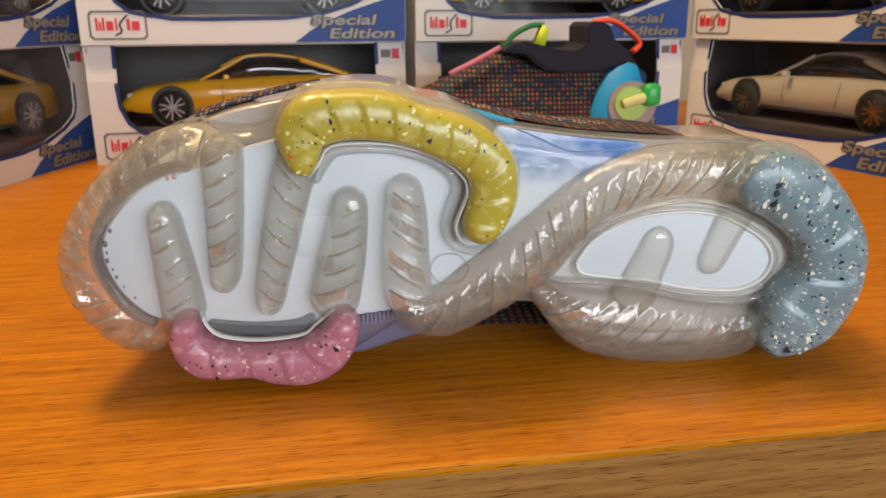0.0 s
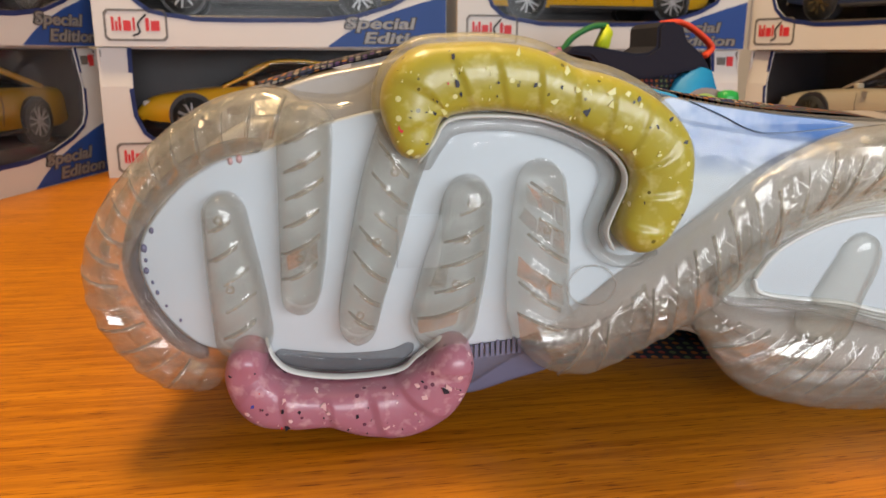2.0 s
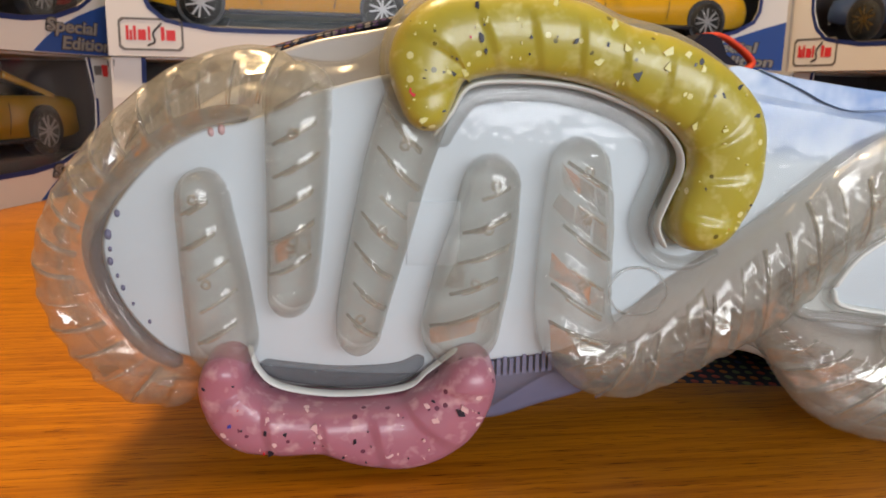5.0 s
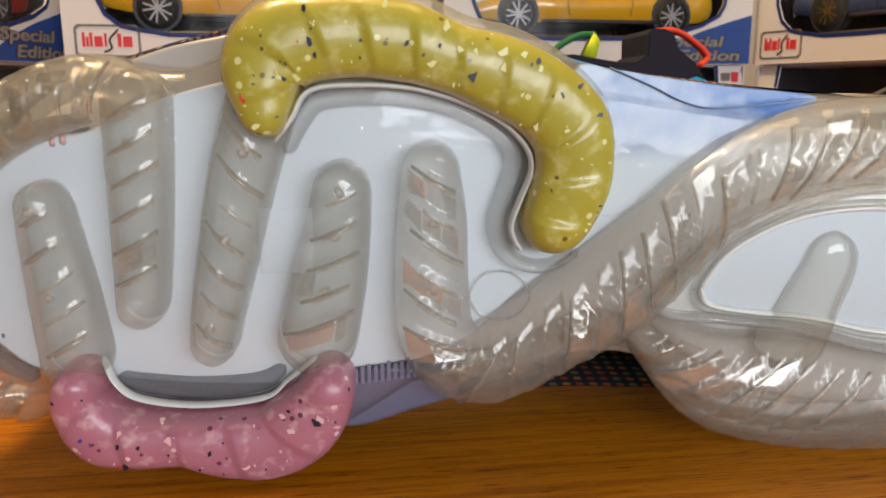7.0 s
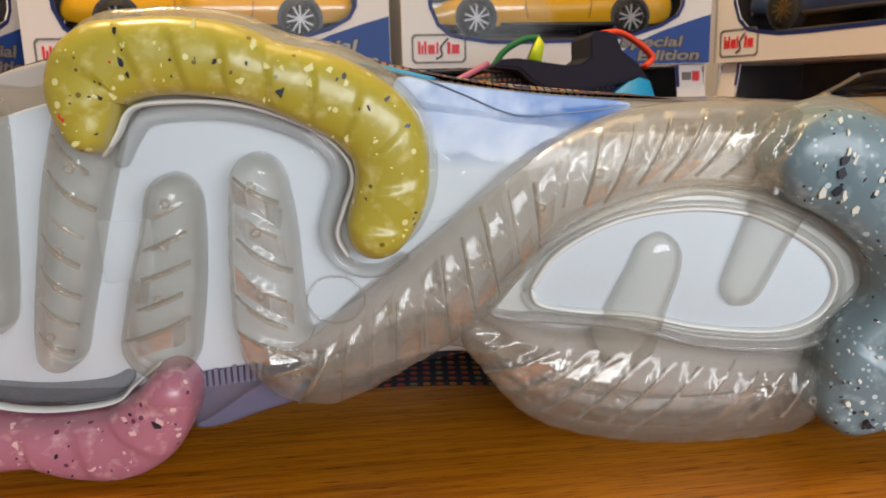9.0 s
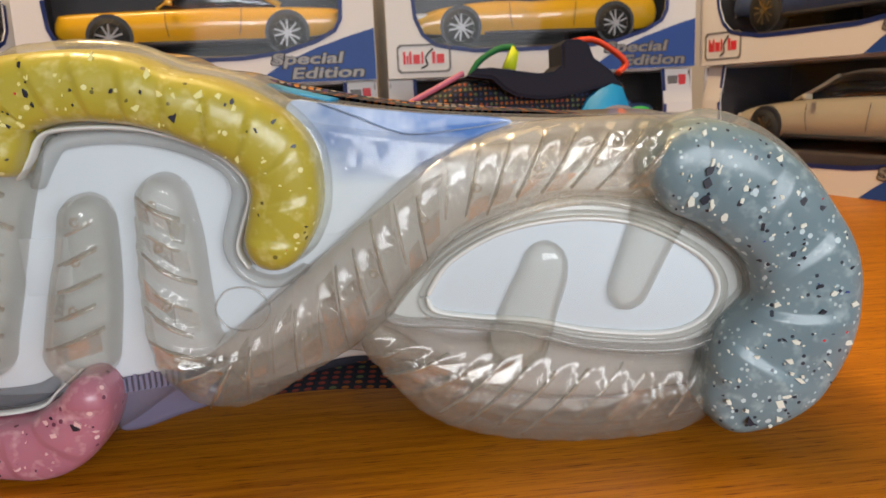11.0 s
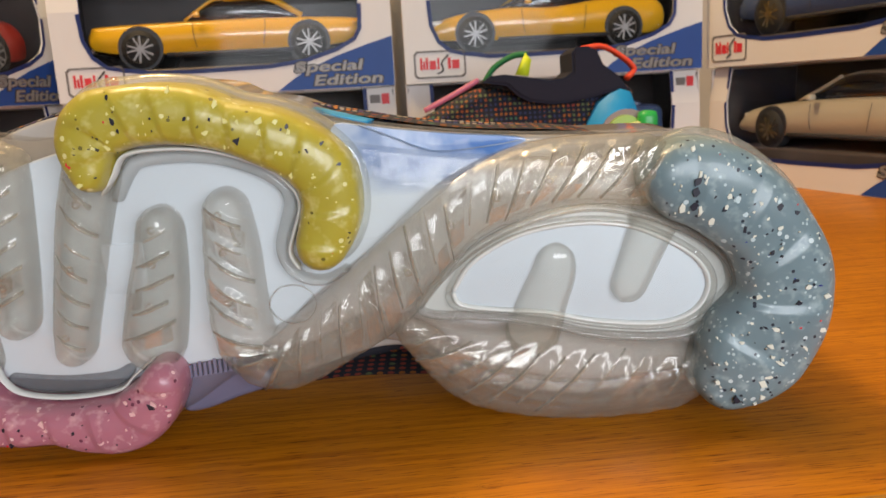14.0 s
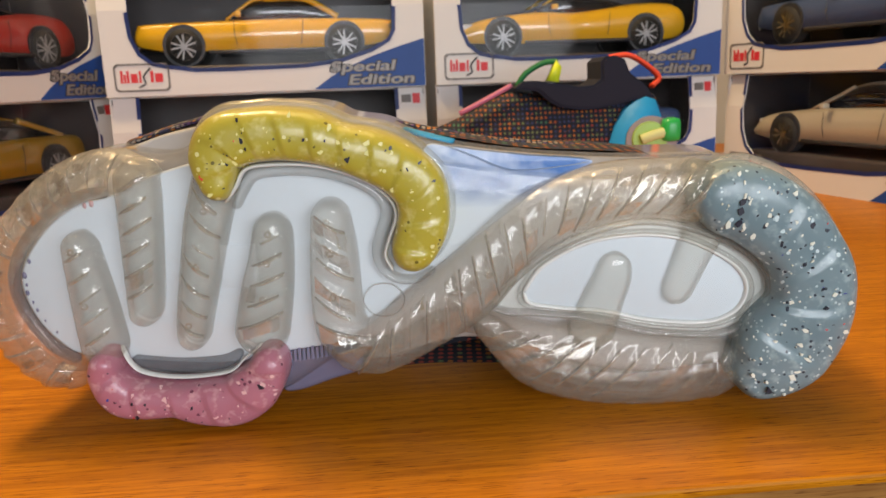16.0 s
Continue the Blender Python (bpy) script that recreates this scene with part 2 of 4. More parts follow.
CORD = plain("pale_lime_cord", (0.68, 0.70, 0.30), 0.7, scale=300)
CARD = plain("white_card", (0.74, 0.73, 0.71), 0.45, vary=0.05, scale=30)
# Blotches in this dark card stand for blurred reflections in the box.
CARD_IN = plain("dark_card_inside", (0.085, 0.07, 0.072), 0.5, vary=0.75, scale=16)
BORDER = plain("blue_print", (0.03, 0.06, 0.28), 0.4)
SWOOSH = plain("bright_blue_print", (0.010, 0.075, 0.36), 0.55, vary=0.35, scale=18)
SILVER = plain("silver_print", (0.24, 0.23, 0.22), 0.35)
INK = plain("dark_ink", (0.03, 0.03, 0.035), 0.5)
RED_INK = plain("red_ink", (0.70, 0.03, 0.04), 0.5)
FRAME_INK = plain("grey_ink", (0.16, 0.15, 0.14), 0.5)
TYRE = plain("black_rubber", (0.015, 0.015, 0.015), 0.7)
CHROME = plain("chrome", (0.62, 0.62, 0.62), 0.22, metal=1.0, vary=0.05)
ALLOY = plain("alloy_rim", (0.30, 0.30, 0.31), 0.4, metal=0.35)
GOLD = plain("gold_rim", (0.55, 0.40, 0.18), 0.25, metal=1.0)
CAR_GLASS = plain("dark_car_glass", (0.012, 0.013, 0.015), 0.08, vary=0.1, coat=1.0, relief=0)
LAMP = plain("lamp_glass", (0.75, 0.72, 0.68), 0.15, coat=1.0)


def paint(name, colour):
    return plain(name, colour, 0.3, vary=0.06, scale=20, coat=1.0, relief=0)


YELLOW_PAINT = paint("yellow_paint", (0.80, 0.44, 0.012))
CREAM_PAINT = paint("cream_paint", (0.55, 0.50, 0.38))
BLUE_PAINT = paint("blue_paint", (0.06, 0.10, 0.22))
# Darker yellow: the shade inside the left box is put into the paint.
SHADED_YELLOW_PAINT = paint("shaded_yellow_paint", (0.34, 0.20, 0.012))
RED_PAINT = paint("red_paint", (0.45, 0.03, 0.02))
WALL_PAINT = plain("wall_paint", (0.74, 0.71, 0.66), 0.8, scale=8)
FLOOR_MAT = wood("floor_wood", (0.30, 0.18, 0.09), (0.2, 0.11, 0.05), 0.5)


def film_sheet():
    m, nodes, links, p = mat("window_film")
    t, g, mix = nodes.new("ShaderNodeBsdfTransparent"), nodes.new("ShaderNodeBsdfGlossy"), nodes.new("ShaderNodeMixShader")
    g.inputs["Roughness"].default_value = 0.12
    fr = nodes.new("ShaderNodeFresnel")
    fr.inputs[0].default_value = 1.16
    v = coords(nodes, links)
    b = nodes.new("ShaderNodeBump")
    b.inputs["Strength"].default_value, b.inputs["Distance"].default_value = 0.4, 0.006
    links.new(tex_noise(nodes, links, v, 12, 2), b.inputs["Height"])
    links.new(b.outputs[0], g.inputs["Normal"])
    links.new(fr.outputs[0], mix.inputs[0])
    links.new(t.outputs[0], mix.inputs[1])
    links.new(g.outputs[0], mix.inputs[2])
    links.new(mix.outputs[0], nodes["Material Output"].inputs[0])
    return m


FILM = film_sheet()


# ---- mesh helpers ----
def part(name, bm, material, parent=None, label="", smooth=True):
    me = bpy.data.meshes.new(name)
    bm.normal_update()
    bm.to_mesh(me)
    bm.free()
    me.materials.append(material)
    if smooth:
        for f in me.polygons:
            f.use_smooth = True
    ob = new(name, me)
    ob.parent = parent
    if label:
        tagged(ob, label)
    return ob


def empty(name, m, label, category, group=""):
    ob = new(name)
    ob.empty_display_size = 0.02
    ob.matrix_world = m
    return tagged(ob, label, category, group)


def block(x0, y0, z0, x1, y1, z1, bevel=0.0, bm=None):
    bm = bm or bmesh.new()
    made = bmesh.ops.create_cube(bm, size=1)["verts"]
    for v in made:
        v.co = Vector(((x0 + x1) / 2 + v.co.x * (x1 - x0), (y0 + y1) / 2 + v.co.y * (y1 - y0), (z0 + z1) / 2 + v.co.z * (z1 - z0)))
    if bevel:
        edges = list({e for v in made for e in v.link_edges})
        bmesh.ops.bevel(bm, geom=edges, offset=bevel, segments=2, affect="EDGES", profile=0.6)
    return bm


def spline(pts, per=8):
    """Points along a Catmull-Rom curve; every point is a tuple of any length."""
    p = [np.array(q, float) for q in pts]
    p = [2 * p[0] - p[1]] + p + [2 * p[-1] - p[-2]]
    out = []
    for i in range(1, len(p) - 2):
        for k in range(per):
            t = k / per
            out.append(0.5 * (2 * p[i] + (p[i + 1] - p[i - 1]) * t + (2 * p[i - 1] - 5 * p[i] + 4 * p[i + 1] - p[i + 2]) * t * t
                              + (3 * p[i] - p[i - 1] - 3 * p[i + 1] + p[i + 2]) * t ** 3))
    out.append(p[-2])
    return out


def closed_spline(pts, per=6):
    n = len(pts)
    wrapped = [pts[-1]] + list(pts) + [pts[0], pts[1]]
    full = spline(wrapped, per)
    return full[per:per * (n + 1)]


def lug(path, depth, ribs=0.0, groove=0.10, base=0.0, bm=None, taper=1.0, slant=0.0, ring=22, flat=1.0):
    """A rounded tube along path, rows of (u, v, half width) in mm with an optional height; ribs: their spacing in mm."""
    bm = bm or bmesh.new()
    rows = spline([(*q, 0.0) if len(q) == 3 else q for q in path], 14)
    pos = np.array([r[:2] for r in rows])
    step = np.r_[0, np.cumsum(np.linalg.norm(np.diff(pos, axis=0), axis=1))]
    total = step[-1]
    fine = np.linspace(0, total, max(24, int(total / (0.42 if ribs else 0.9))))
    rows = [np.array([np.interp(s, step, [r[k] for r in rows]) for k in range(4)]) for s in fine]
    rings = []
    for i, r in enumerate(rows):
        a, b = rows[max(i - 1, 0)][:2], rows[min(i + 1, len(rows) - 1)][:2]
        d = (b - a) / (np.linalg.norm(b - a) + 1e-9)
        side = np.array([-d[1], d[0]])
        s = fine[i]
        end = min(s, total - s)
        cap = math.sqrt(max(0.02, 1 - max(0, 1 - end / (r[2] * taper)) ** 2)) if end < r[2] * taper else 1.0
        ringv = []
        for k in range(ring):
            ang = 2 * math.pi * k / ring
            c, sn = math.cos(ang), math.sin(ang)
            g = 1.0
            if ribs:
                phase = ((s + slant * r[2] * c) / ribs) % 1.0
                edge = phase / 0.82 if phase < 0.82 else (1 - phase) / 0.18
                g = 1 - groove * edge * max(0.0, sn + 0.2)
            wide = r[2] * cap * c * (1 - 0.15 * (1 - g))
            high = depth * (0.35 + 0.65 * cap) * math.copysign(abs(sn) ** flat, sn) * g
            ringv.append(bm.verts.new(((r[0] + side[0] * wide) / 1000, (r[1] + side[1] * wide) / 1000, (base + r[3] + high) / 1000)))
        rings.append(ringv)
    for p, q in zip(rings, rings[1:]):
        for k in range(ring):
            bm.faces.new((p[k], p[(k + 1) % ring], q[(k + 1) % ring], q[k]))
    bm.faces.new(rings[0][::-1])
    bm.faces.new(rings[-1])
    return bm


def plate(outline, w0, w1, rounding=2.0, per=6, bm=None):
    """A plate with a rounded rim from a smooth closed outline in mm, between the heights w0 (back) and w1 (front)."""
    bm = bm or bmesh.new()
    pts = [np.array(q[:2]) for q in closed_spline([(*q, 0) for q in outline], per)]
    n = len(pts)
    area = sum(pts[i][0] * pts[(i + 1) % n][1] - pts[(i + 1) % n][0] * pts[i][1] for i in range(n))
    turn = 1 if area > 0 else -1
    inward = []
    for i in range(n):
        d = pts[(i + 1) % n] - pts[i - 1]
        d = d / (np.linalg.norm(d) + 1e-9)
        inward.append(np.array([-d[1], d[0]]) * turn)
    levels = [(w0, 0.0)]
    for k in range(4):
        a = math.pi / 2 * k / 3
        levels.append((w1 - rounding * (1 - math.sin(a)), rounding * (1 - math.cos(a))))
    rings = [[bm.verts.new(((p + q * off)[0] / 1000, (p + q * off)[1] / 1000, w / 1000)) for p, q in zip(pts, inward)] for w, off in levels]
    for p, q in zip(rings, rings[1:]):
        for k in range(n):
            bm.faces.new((p[k], p[(k + 1) % n], q[(k + 1) % n], q[k]))
    for loop in (rings[0][::-1], rings[-1]):
        f = bm.faces.new(loop)
        f.normal_update()
        bmesh.ops.triangulate(bm, faces=[f])
    bmesh.ops.recalc_face_normals(bm, faces=bm.faces)
    return bm


def polygon(pts, y0, y1, bm=None):
    """A flat prism: pts are (x, z) in metres, from y0 (front) to y1."""
    bm = bm or bmesh.new()
    a = [bm.verts.new((x, y0, z)) for x, z in pts]
    b = [bm.verts.new((x, y1, z)) for x, z in pts]
    n = len(pts)
    fa, fb = bm.faces.new(a), bm.faces.new(b[::-1])
    fa.normal_update(), fb.normal_update()
    for i in range(n):
        bm.faces.new((a[i], b[i], b[(i + 1) % n], a[(i + 1) % n]))
    bmesh.ops.triangulate(bm, faces=[fa, fb])
    bmesh.ops.recalc_face_normals(bm, faces=bm.faces)
    return bm


def band(path, half, depth, bm=None, closed=False, ring=8):
    """A strap along 3D points in metres: half width and half depth in metres."""
    bm = bm or bmesh.new()
    rows = [Vector(p) for p in (closed_spline(path, 6) if closed else spline(path, 6))]
    rings = []
    n = len(rows)
    for i, p in enumerate(rows):
        d = (rows[(i + 1) % n] - rows[i - 1]) if closed else rows[min(i + 1, n - 1)] - rows[max(i - 1, 0)]
        d.normalize()
        side = d.cross(Vector((0, 1, 0)))
        side = side.normalized() if side.length > 0.1 else Vector((1, 0, 0))
        up = side.cross(d).normalized()
        rings.append([bm.verts.new(p + side * math.cos(2 * math.pi * k / ring) * half + up * math.sin(2 * math.pi * k / ring) * depth) for k in range(ring)])
    pairs = list(zip(rings, rings[1:])) + ([(rings[-1], rings[0])] if closed else [])
    for a, b in pairs:
        for k in range(ring):
            bm.faces.new((a[k], a[(k + 1) % ring], b[(k + 1) % ring], b[k]))
    if not closed:
        bm.faces.new(rings[0][::-1]), bm.faces.new(rings[-1])
    return bm


# ---- room and table ----
def room():
    t = 0.1
    for name, b in (("wall_north", (-2, 1.6, -0.75, 2, 1.6 + t, 1.75)), ("wall_south", (-2, -2.4 - t, -0.75, 2, -2.4, 1.75)),
                    ("wall_west", (-2 - t, -2.5, -0.75, -2, 1.7, 1.75)), ("wall_east", (2, -2.5, -0.75, 2 + t, 1.7, 1.75))):
        tagged(part(name, block(*b), WALL_PAINT, smooth=False), "plain painted room wall in warm grey", "wall", kind="structure")
    tagged(part("ceiling", block(-2.1, -2.5, 1.75, 2.1, 1.7, 1.85), WALL_PAINT, smooth=False), "plain painted ceiling of the room", "ceiling", kind="structure")
    tagged(part("floor", block(-2.1, -2.5, -0.83, 2.1, 1.7, -0.75), FLOOR_MAT, smooth=False), "plain brown wooden floor of the room", "floor", kind="structure")


def table():
    t = empty("wooden_table", pose(0.048, 0.2245, 0, 0, 0, 9.8), "orange-brown varnished wooden table with visible grain", "table")
    part("tabletop", block(-0.85, 0.0, -0.0035, 0.85, 1.05, 0.0, 0.0012), WOOD_TOP, t, smooth=False)
    part("slab", block(-0.85, 0.0015, -0.022, 0.85, 1.05, -0.0035), WOOD_SHADED, t, smooth=False)
    part("apron", block(-0.83, 0.0015, -0.12, 0.83, 0.03, -0.022), WOOD_SHADED, t, "wooden table front with its shade in the colour", smooth=False)
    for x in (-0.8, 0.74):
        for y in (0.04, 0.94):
            part("leg", block(x, y, -0.75, x + 0.06, y + 0.06, -0.022, 0.004), WOOD_SHADED, t, smooth=False)


room()
table()

# ---- sneaker lying on its side ----
SOLE = Matrix(((0.9970, 0.0038, 0.0772, 0.0227), (0.0773, -0.0491, -0.9958, 0.2759), (0.0, 0.9988, -0.0492, 0.0), (0, 0, 0, 1)))


def chips(rng, path, flat, depth, base, count, size):
    """Flat irregular flakes bedded in the crest of a lug."""
    bm = bmesh.new()
    rows = spline(path, 10)
    for _ in range(count):
        i = rng.randrange(6, len(rows) - 7)
        r, d = rows[i], rows[i + 1][:2] - rows[i - 1][:2]
        d = d / np.linalg.norm(d)
        side = np.array([-d[1], d[0]])
        off = rng.uniform(-0.86, 0.86)
        c = r[:2] + side * off * r[2]
        h = base + depth * (1 - off * off) ** (flat / 2) - 0.25
        s = size * rng.choice((0.4, 0.5, 0.6, 0.9, 1.2, 2.0))
        tilt = Vector((side[0] * off ** 3 * 0.9, side[1] * off ** 3 * 0.9, 1.0)).normalized()
        ex = tilt.cross(Vector((d[0], d[1], 0))).normalized()
        ey = tilt.cross(ex)
        k, a0 = rng.randrange(4, 7), rng.uniform(0, 6.28)
        ring = []
        for j in range(k):
            a, q = a0 + 6.283 * j / k, s * rng.uniform(0.35, 1.25)
            p = Vector((c[0], c[1], h)) + ex * math.cos(a) * q + ey * math.sin(a) * q * 0.65
            ring.append((p + tilt * 0.12, p - tilt * 0.4))
        top = [bm.verts.new(p / 1000) for p, _ in ring]
        low = [bm.verts.new(q / 1000) for _, q in ring]
        bm.faces.new(top)
        for j in range(k):
            bm.faces.new((top[j], low[j], low[(j + 1) % k], top[(j + 1) % k]))
    bmesh.ops.recalc_face_normals(bm, faces=bm.faces)
    return bm


TOE = [(-100, 93, 5), (-105, 92.8, 7), (-113, 92.3, 8), (-123, 89.5, 7.8), (-134, 83.2, 7), (-144.5, 73.5, 6.5), (-152, 63.5, 6.2), (-155.8, 53, 6.4), (-154.5, 42, 7.2), (-149, 31.5, 7.4), (-141.3, 23.5, 7.2), (-133, 20.5, 5.5), (-126, 20, 3.5)]
FINGERS = [
    [(-123.4, 73, 5), (-123.2, 65, 5.8), (-121.3, 46, 7.4), (-119.3, 24, 8.2)],
    [(-100.5, 97, 7.4), (-101.3, 78, 7.0), (-102.7, 54.5, 6.1), (-104.2, 38.4, 5)],
    [(-71.5, 96, 8), (-78.2, 76, 7.6), (-82.4, 59, 7.0), (-86.9, 40, 5.9), (-88.4, 29, 5)],
    [(-56.0, 77, 6), (-57.0, 69.5, 6.7), (-58.3, 60, 7.7), (-60.7, 48.5, 9.0), (-65.5, 26, 9.8)],
]
FINGER_LEAN = (-0.7, -0.9, 0.8, -0.9)
SCURVE = [(-37.2, 81.3, 6), (-36.6, 73, 7), (-36.4, 63, 8.2), (-36.5, 49, 8.8), (-35.6, 36, 9.2), (-31, 29, 9.4), (-22.5, 28, 10.2), (-9, 35.2, 10.7), (8, 47.2, 12), (23.3, 62.6, 10.6), (33, 71, 10.2), (46.5, 77, 10.4), (60, 79.9, 10.1),
          (73, 80.4, 10.1), (86, 79.5, 10.6), (96, 78, 9)]
YEL = [(-70.5, 82.8, 4), (-72.2, 88.5, 6.0), (-72.0, 96.5, 9.0), (-68, 101.5, 9.8), (-61.5, 103.2, 8.9), (-52, 103.7, 8.6), (-41.5, 102.4, 8.4), (-31.5, 99.0, 7.5), (-21.5, 95.6, 8.5), (-12.8, 91, 8.8), (-6.4, 84.5, 9.2), (-4.8, 77, 8.8), (-5.8, 70.5, 8.7),
       (-8.8, 63.5, 7.8), (-12.5, 56.6, 6)]
PNK = [(-117.5, 30.5, 4.5), (-119.3, 21.5, 6.0), (-114.5, 13.6, 7.4), (-106.5, 11.5, 6.7), (-95.5, 11, 6.1), (-85.5, 9.6, 8.0), (-75.5, 9.9, 8.8), (-68, 14, 9.0), (-62.6, 20.5, 7.4), (-59.2, 30, 5)]
GRY = [(84.5, 79.5, 8), (94, 77.4, 11.9), (105, 74, 13.3), (115, 67, 13.4), (122, 59, 13), (126.6, 49.5, 13.8), (127.5, 41, 14.2), (124.8, 32, 15.8), (118.5, 23, 16.8), (109.5, 15.2, 13.4), (101.5, 11.5, 10)]
LOWHEEL = [(11, 36.5, 3.5), (20, 30.5, 7.5), (34, 21.3, 12.6), (50, 17.6, 14.6), (68, 14.9, 13.9), (85, 13.6, 12), (97, 14.5, 11), (107, 15, 9)]
HEEL_F = [[(60.5, 58.8, 5.5), (59.6, 50, 6.7), (56.5, 42, 7.5), (53, 32, 8.5), (50, 23, 9)], [(94, 74, 9), (88.3, 60.5, 6.9), (82.4, 45.5, 5.7), (79.6, 39.3, 5)]]
BODY = [(-114, 100.7), (-104, 99), (-96, 98), (-88, 99.3), (-78, 106), (-69, 112), (-53, 113.8), (-39, 112), (-31, 108.2), (-19, 106), (-9, 102), (4.6, 97.9), (28.6, 94), (51, 91.8), (74, 90.6), (97, 90.2), (108, 88), (122, 79), (133, 68), (139.5, 55),
        (142, 42), (140.5, 30), (134, 14), (124, 8), (113, 5), (100, 3.5), (87, 1.6), (71, 1), (55, 3), (39, 8), (24, 17), (16, 24), (8, 27), (-1, 26.5), (-15, 19), (-25, 17.8), (-37, 19), (-55, 8), (-66, 5), (-75, 2.4), (-86, 2.4), (-97, 6),
        (-110, 6), (-119, 9), (-126, 16), (-138, 17), (-147, 19), (-156, 28.5), (-161.5, 40), (-162, 54), (-157, 67), (-149, 78), (-137, 89), (-124, 97.5)]


def inset(outline, by):
    """The outline drawn in by so many mm, to its left, which is inside."""
    out, n = [], len(outline)
    for i in range(n):
        a, b = np.array(outline[i - 2]), np.array(outline[(i + 2) % n])
        d = (b - a) / np.linalg.norm(b - a)
        out.append((outline[i][0] + d[1] * by, outline[i][1] - d[0] * by))
    return out


def sneaker():
    s = empty("sneaker", SOLE, "rainbow knit sneaker lying on its side, clear speckled sole showing", "shoe", "pair of sneakers")
    rng = random.Random(4)
    part("midsole", plate(inset(BODY, 9), -34, -14, 5.0, 4), MILKY, s, "frosted plastic air-cushion midsole")
    part("sidewall", plate(inset(BODY, 1.2), -30, -9.3, 8.0, 4), SHELL, s, "clear plastic sidewall round the midsole")
    part("forefoot_board", plate([(-114, 83.3), (-122.3, 81.9), (-132.7, 76), (-141.7, 66.7), (-146.6, 58.7), (-147.4, 50.6), (-144.1, 40.2), (-137.6, 31.4), (-130, 26.5), (-112, 24), (-92, 22), (-72, 22), (-58, 25), (-46, 26.5), (-38, 28), (-26, 34), (-16, 44), (0, 56),
                                 (22, 72), (30, 79), (22, 85), (8, 88), (-4, 92), (-20, 95), (-50, 98), (-78, 95), (-98, 90)], -13.5, -10.5, 1.0, 5), BOARD, s, "white insole board under clear plastic")
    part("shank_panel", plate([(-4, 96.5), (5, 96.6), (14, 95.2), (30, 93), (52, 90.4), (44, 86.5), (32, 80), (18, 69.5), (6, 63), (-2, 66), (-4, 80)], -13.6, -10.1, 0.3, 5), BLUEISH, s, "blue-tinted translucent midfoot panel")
    oval = [(17.5, 40.5), (25.8, 50.3), (37.2, 59.2), (52.9, 66.2), (69.7, 69.1), (86.4, 66), (102, 59), (111.5, 51), (114, 43.4), (110.5, 35.4), (103, 29.6), (92.6, 27.5), (72.0, 29.4), (53.2, 34.7), (34.3, 37.4), (23, 38.3)]
    part("heel_tray", plate(oval, -13.5, -10.4, 1.0, 5), EDGE, s, "frosted plastic tray round the heel board")
    inner = [(28.5, 45), (35.4, 54.3), (49.8, 61.8), (67.0, 64.3), (82.4, 62.6), (94.8, 57), (103.3, 50.6), (106.3, 43.0), (102.4, 35.3), (91.8, 31.7), (72.6, 33.3), (56.7, 37.0), (42, 38.6), (31, 40.8)]
    part("heel_board", plate(inner, -12.5, -9.8, 1.0, 5), BOARD, s, "white heel board under clear plastic")
    part("heel_rim", lug([(*q, 0.8) for q in inner + inner[:1]], 1.5, base=-9.9), EDGE, s)
    part("heel_rim", lug([(67 + (u - 67) * 1.045, 48.5 + (v - 48.5) * 1.075, 1.0) for u, v in inner + inner[:1]], 1.6, base=-9.6), FRAME, s)
    part("heel_rim", lug([(*q, 1.3) for q in oval + oval[:1]], 2.2, base=-8.6), FRAME, s)
    part("toe_channel", lug([(-112, 85.5, 2), (-122, 84.2, 2.2), (-134, 78.2, 2.2), (-143.8, 68.5, 2.2), (-149, 59, 2.2), (-149.8, 50, 2.2), (-146, 39, 2.2), (-139.5, 29.5, 2.2), (-131, 24.5, 2)], 1.8, base=-10.6), SMOKY, s, "smoky clear channel round the board")
    part("toe_channel", lug([(-112, 25, 1.5), (-106, 22.8, 2.6), (-93, 21.4, 2.8), (-79, 22.4, 2.6), (-72, 26.5, 1.5)], 1.8, base=-10.4), SMOKY, s, "smoky clear channel above the pink lug")
    part("toe_lug", lug(TOE, 11, 7.0, 0.28, -11, slant=-0.40, flat=0.8, ring=28), CLEAR, s, "ribbed clear plastic toe lug")
    for f, lean in zip(FINGERS, FINGER_LEAN):
        part("finger_lug", lug(f, 9, 7.5, 0.05, -9, slant=-0.7 * lean, flat=0.6, ring=28), CLEAR, s, "ribbed clear plastic lug")
    part("serpentine_lug", lug(SCURVE, 11, 7.5, 0.20, -9, slant=-0.7, flat=0.7, ring=28), CLEAR, s, "ribbed clear plastic winding lug")
    part("heel_side_lug", lug(LOWHEEL, 9.5, 8.0, 0.20, -11, slant=-0.77, flat=0.75, ring=28), CLEAR, s, "ribbed clear plastic heel lug")
    for f in HEEL_F:
        part("heel_finger_lug", lug(f, 5, 0, 0, -10.5, flat=0.6), CLEAR, s, "frosted clear plastic lug")
    y = part("yellow_lug", lug(YEL, 12.5, 10, 0.05, -8.5, slant=0.3, flat=0.42, ring=36), YELLOW, s, "translucent yellow rubber lug with speckles")
    p = part("pink_lug", lug(PNK, 10.5, 13, 0.07, -7, slant=0.3, flat=0.45, ring=36), PINK, s, "translucent pink rubber lug with speckles")
    g = part("grey_lug", lug(GRY, 13.5, 17, 0.055, -9.5, slant=0.2, flat=0.45, ring=36), GREY, s, "blue-grey speckled rubber heel lug")
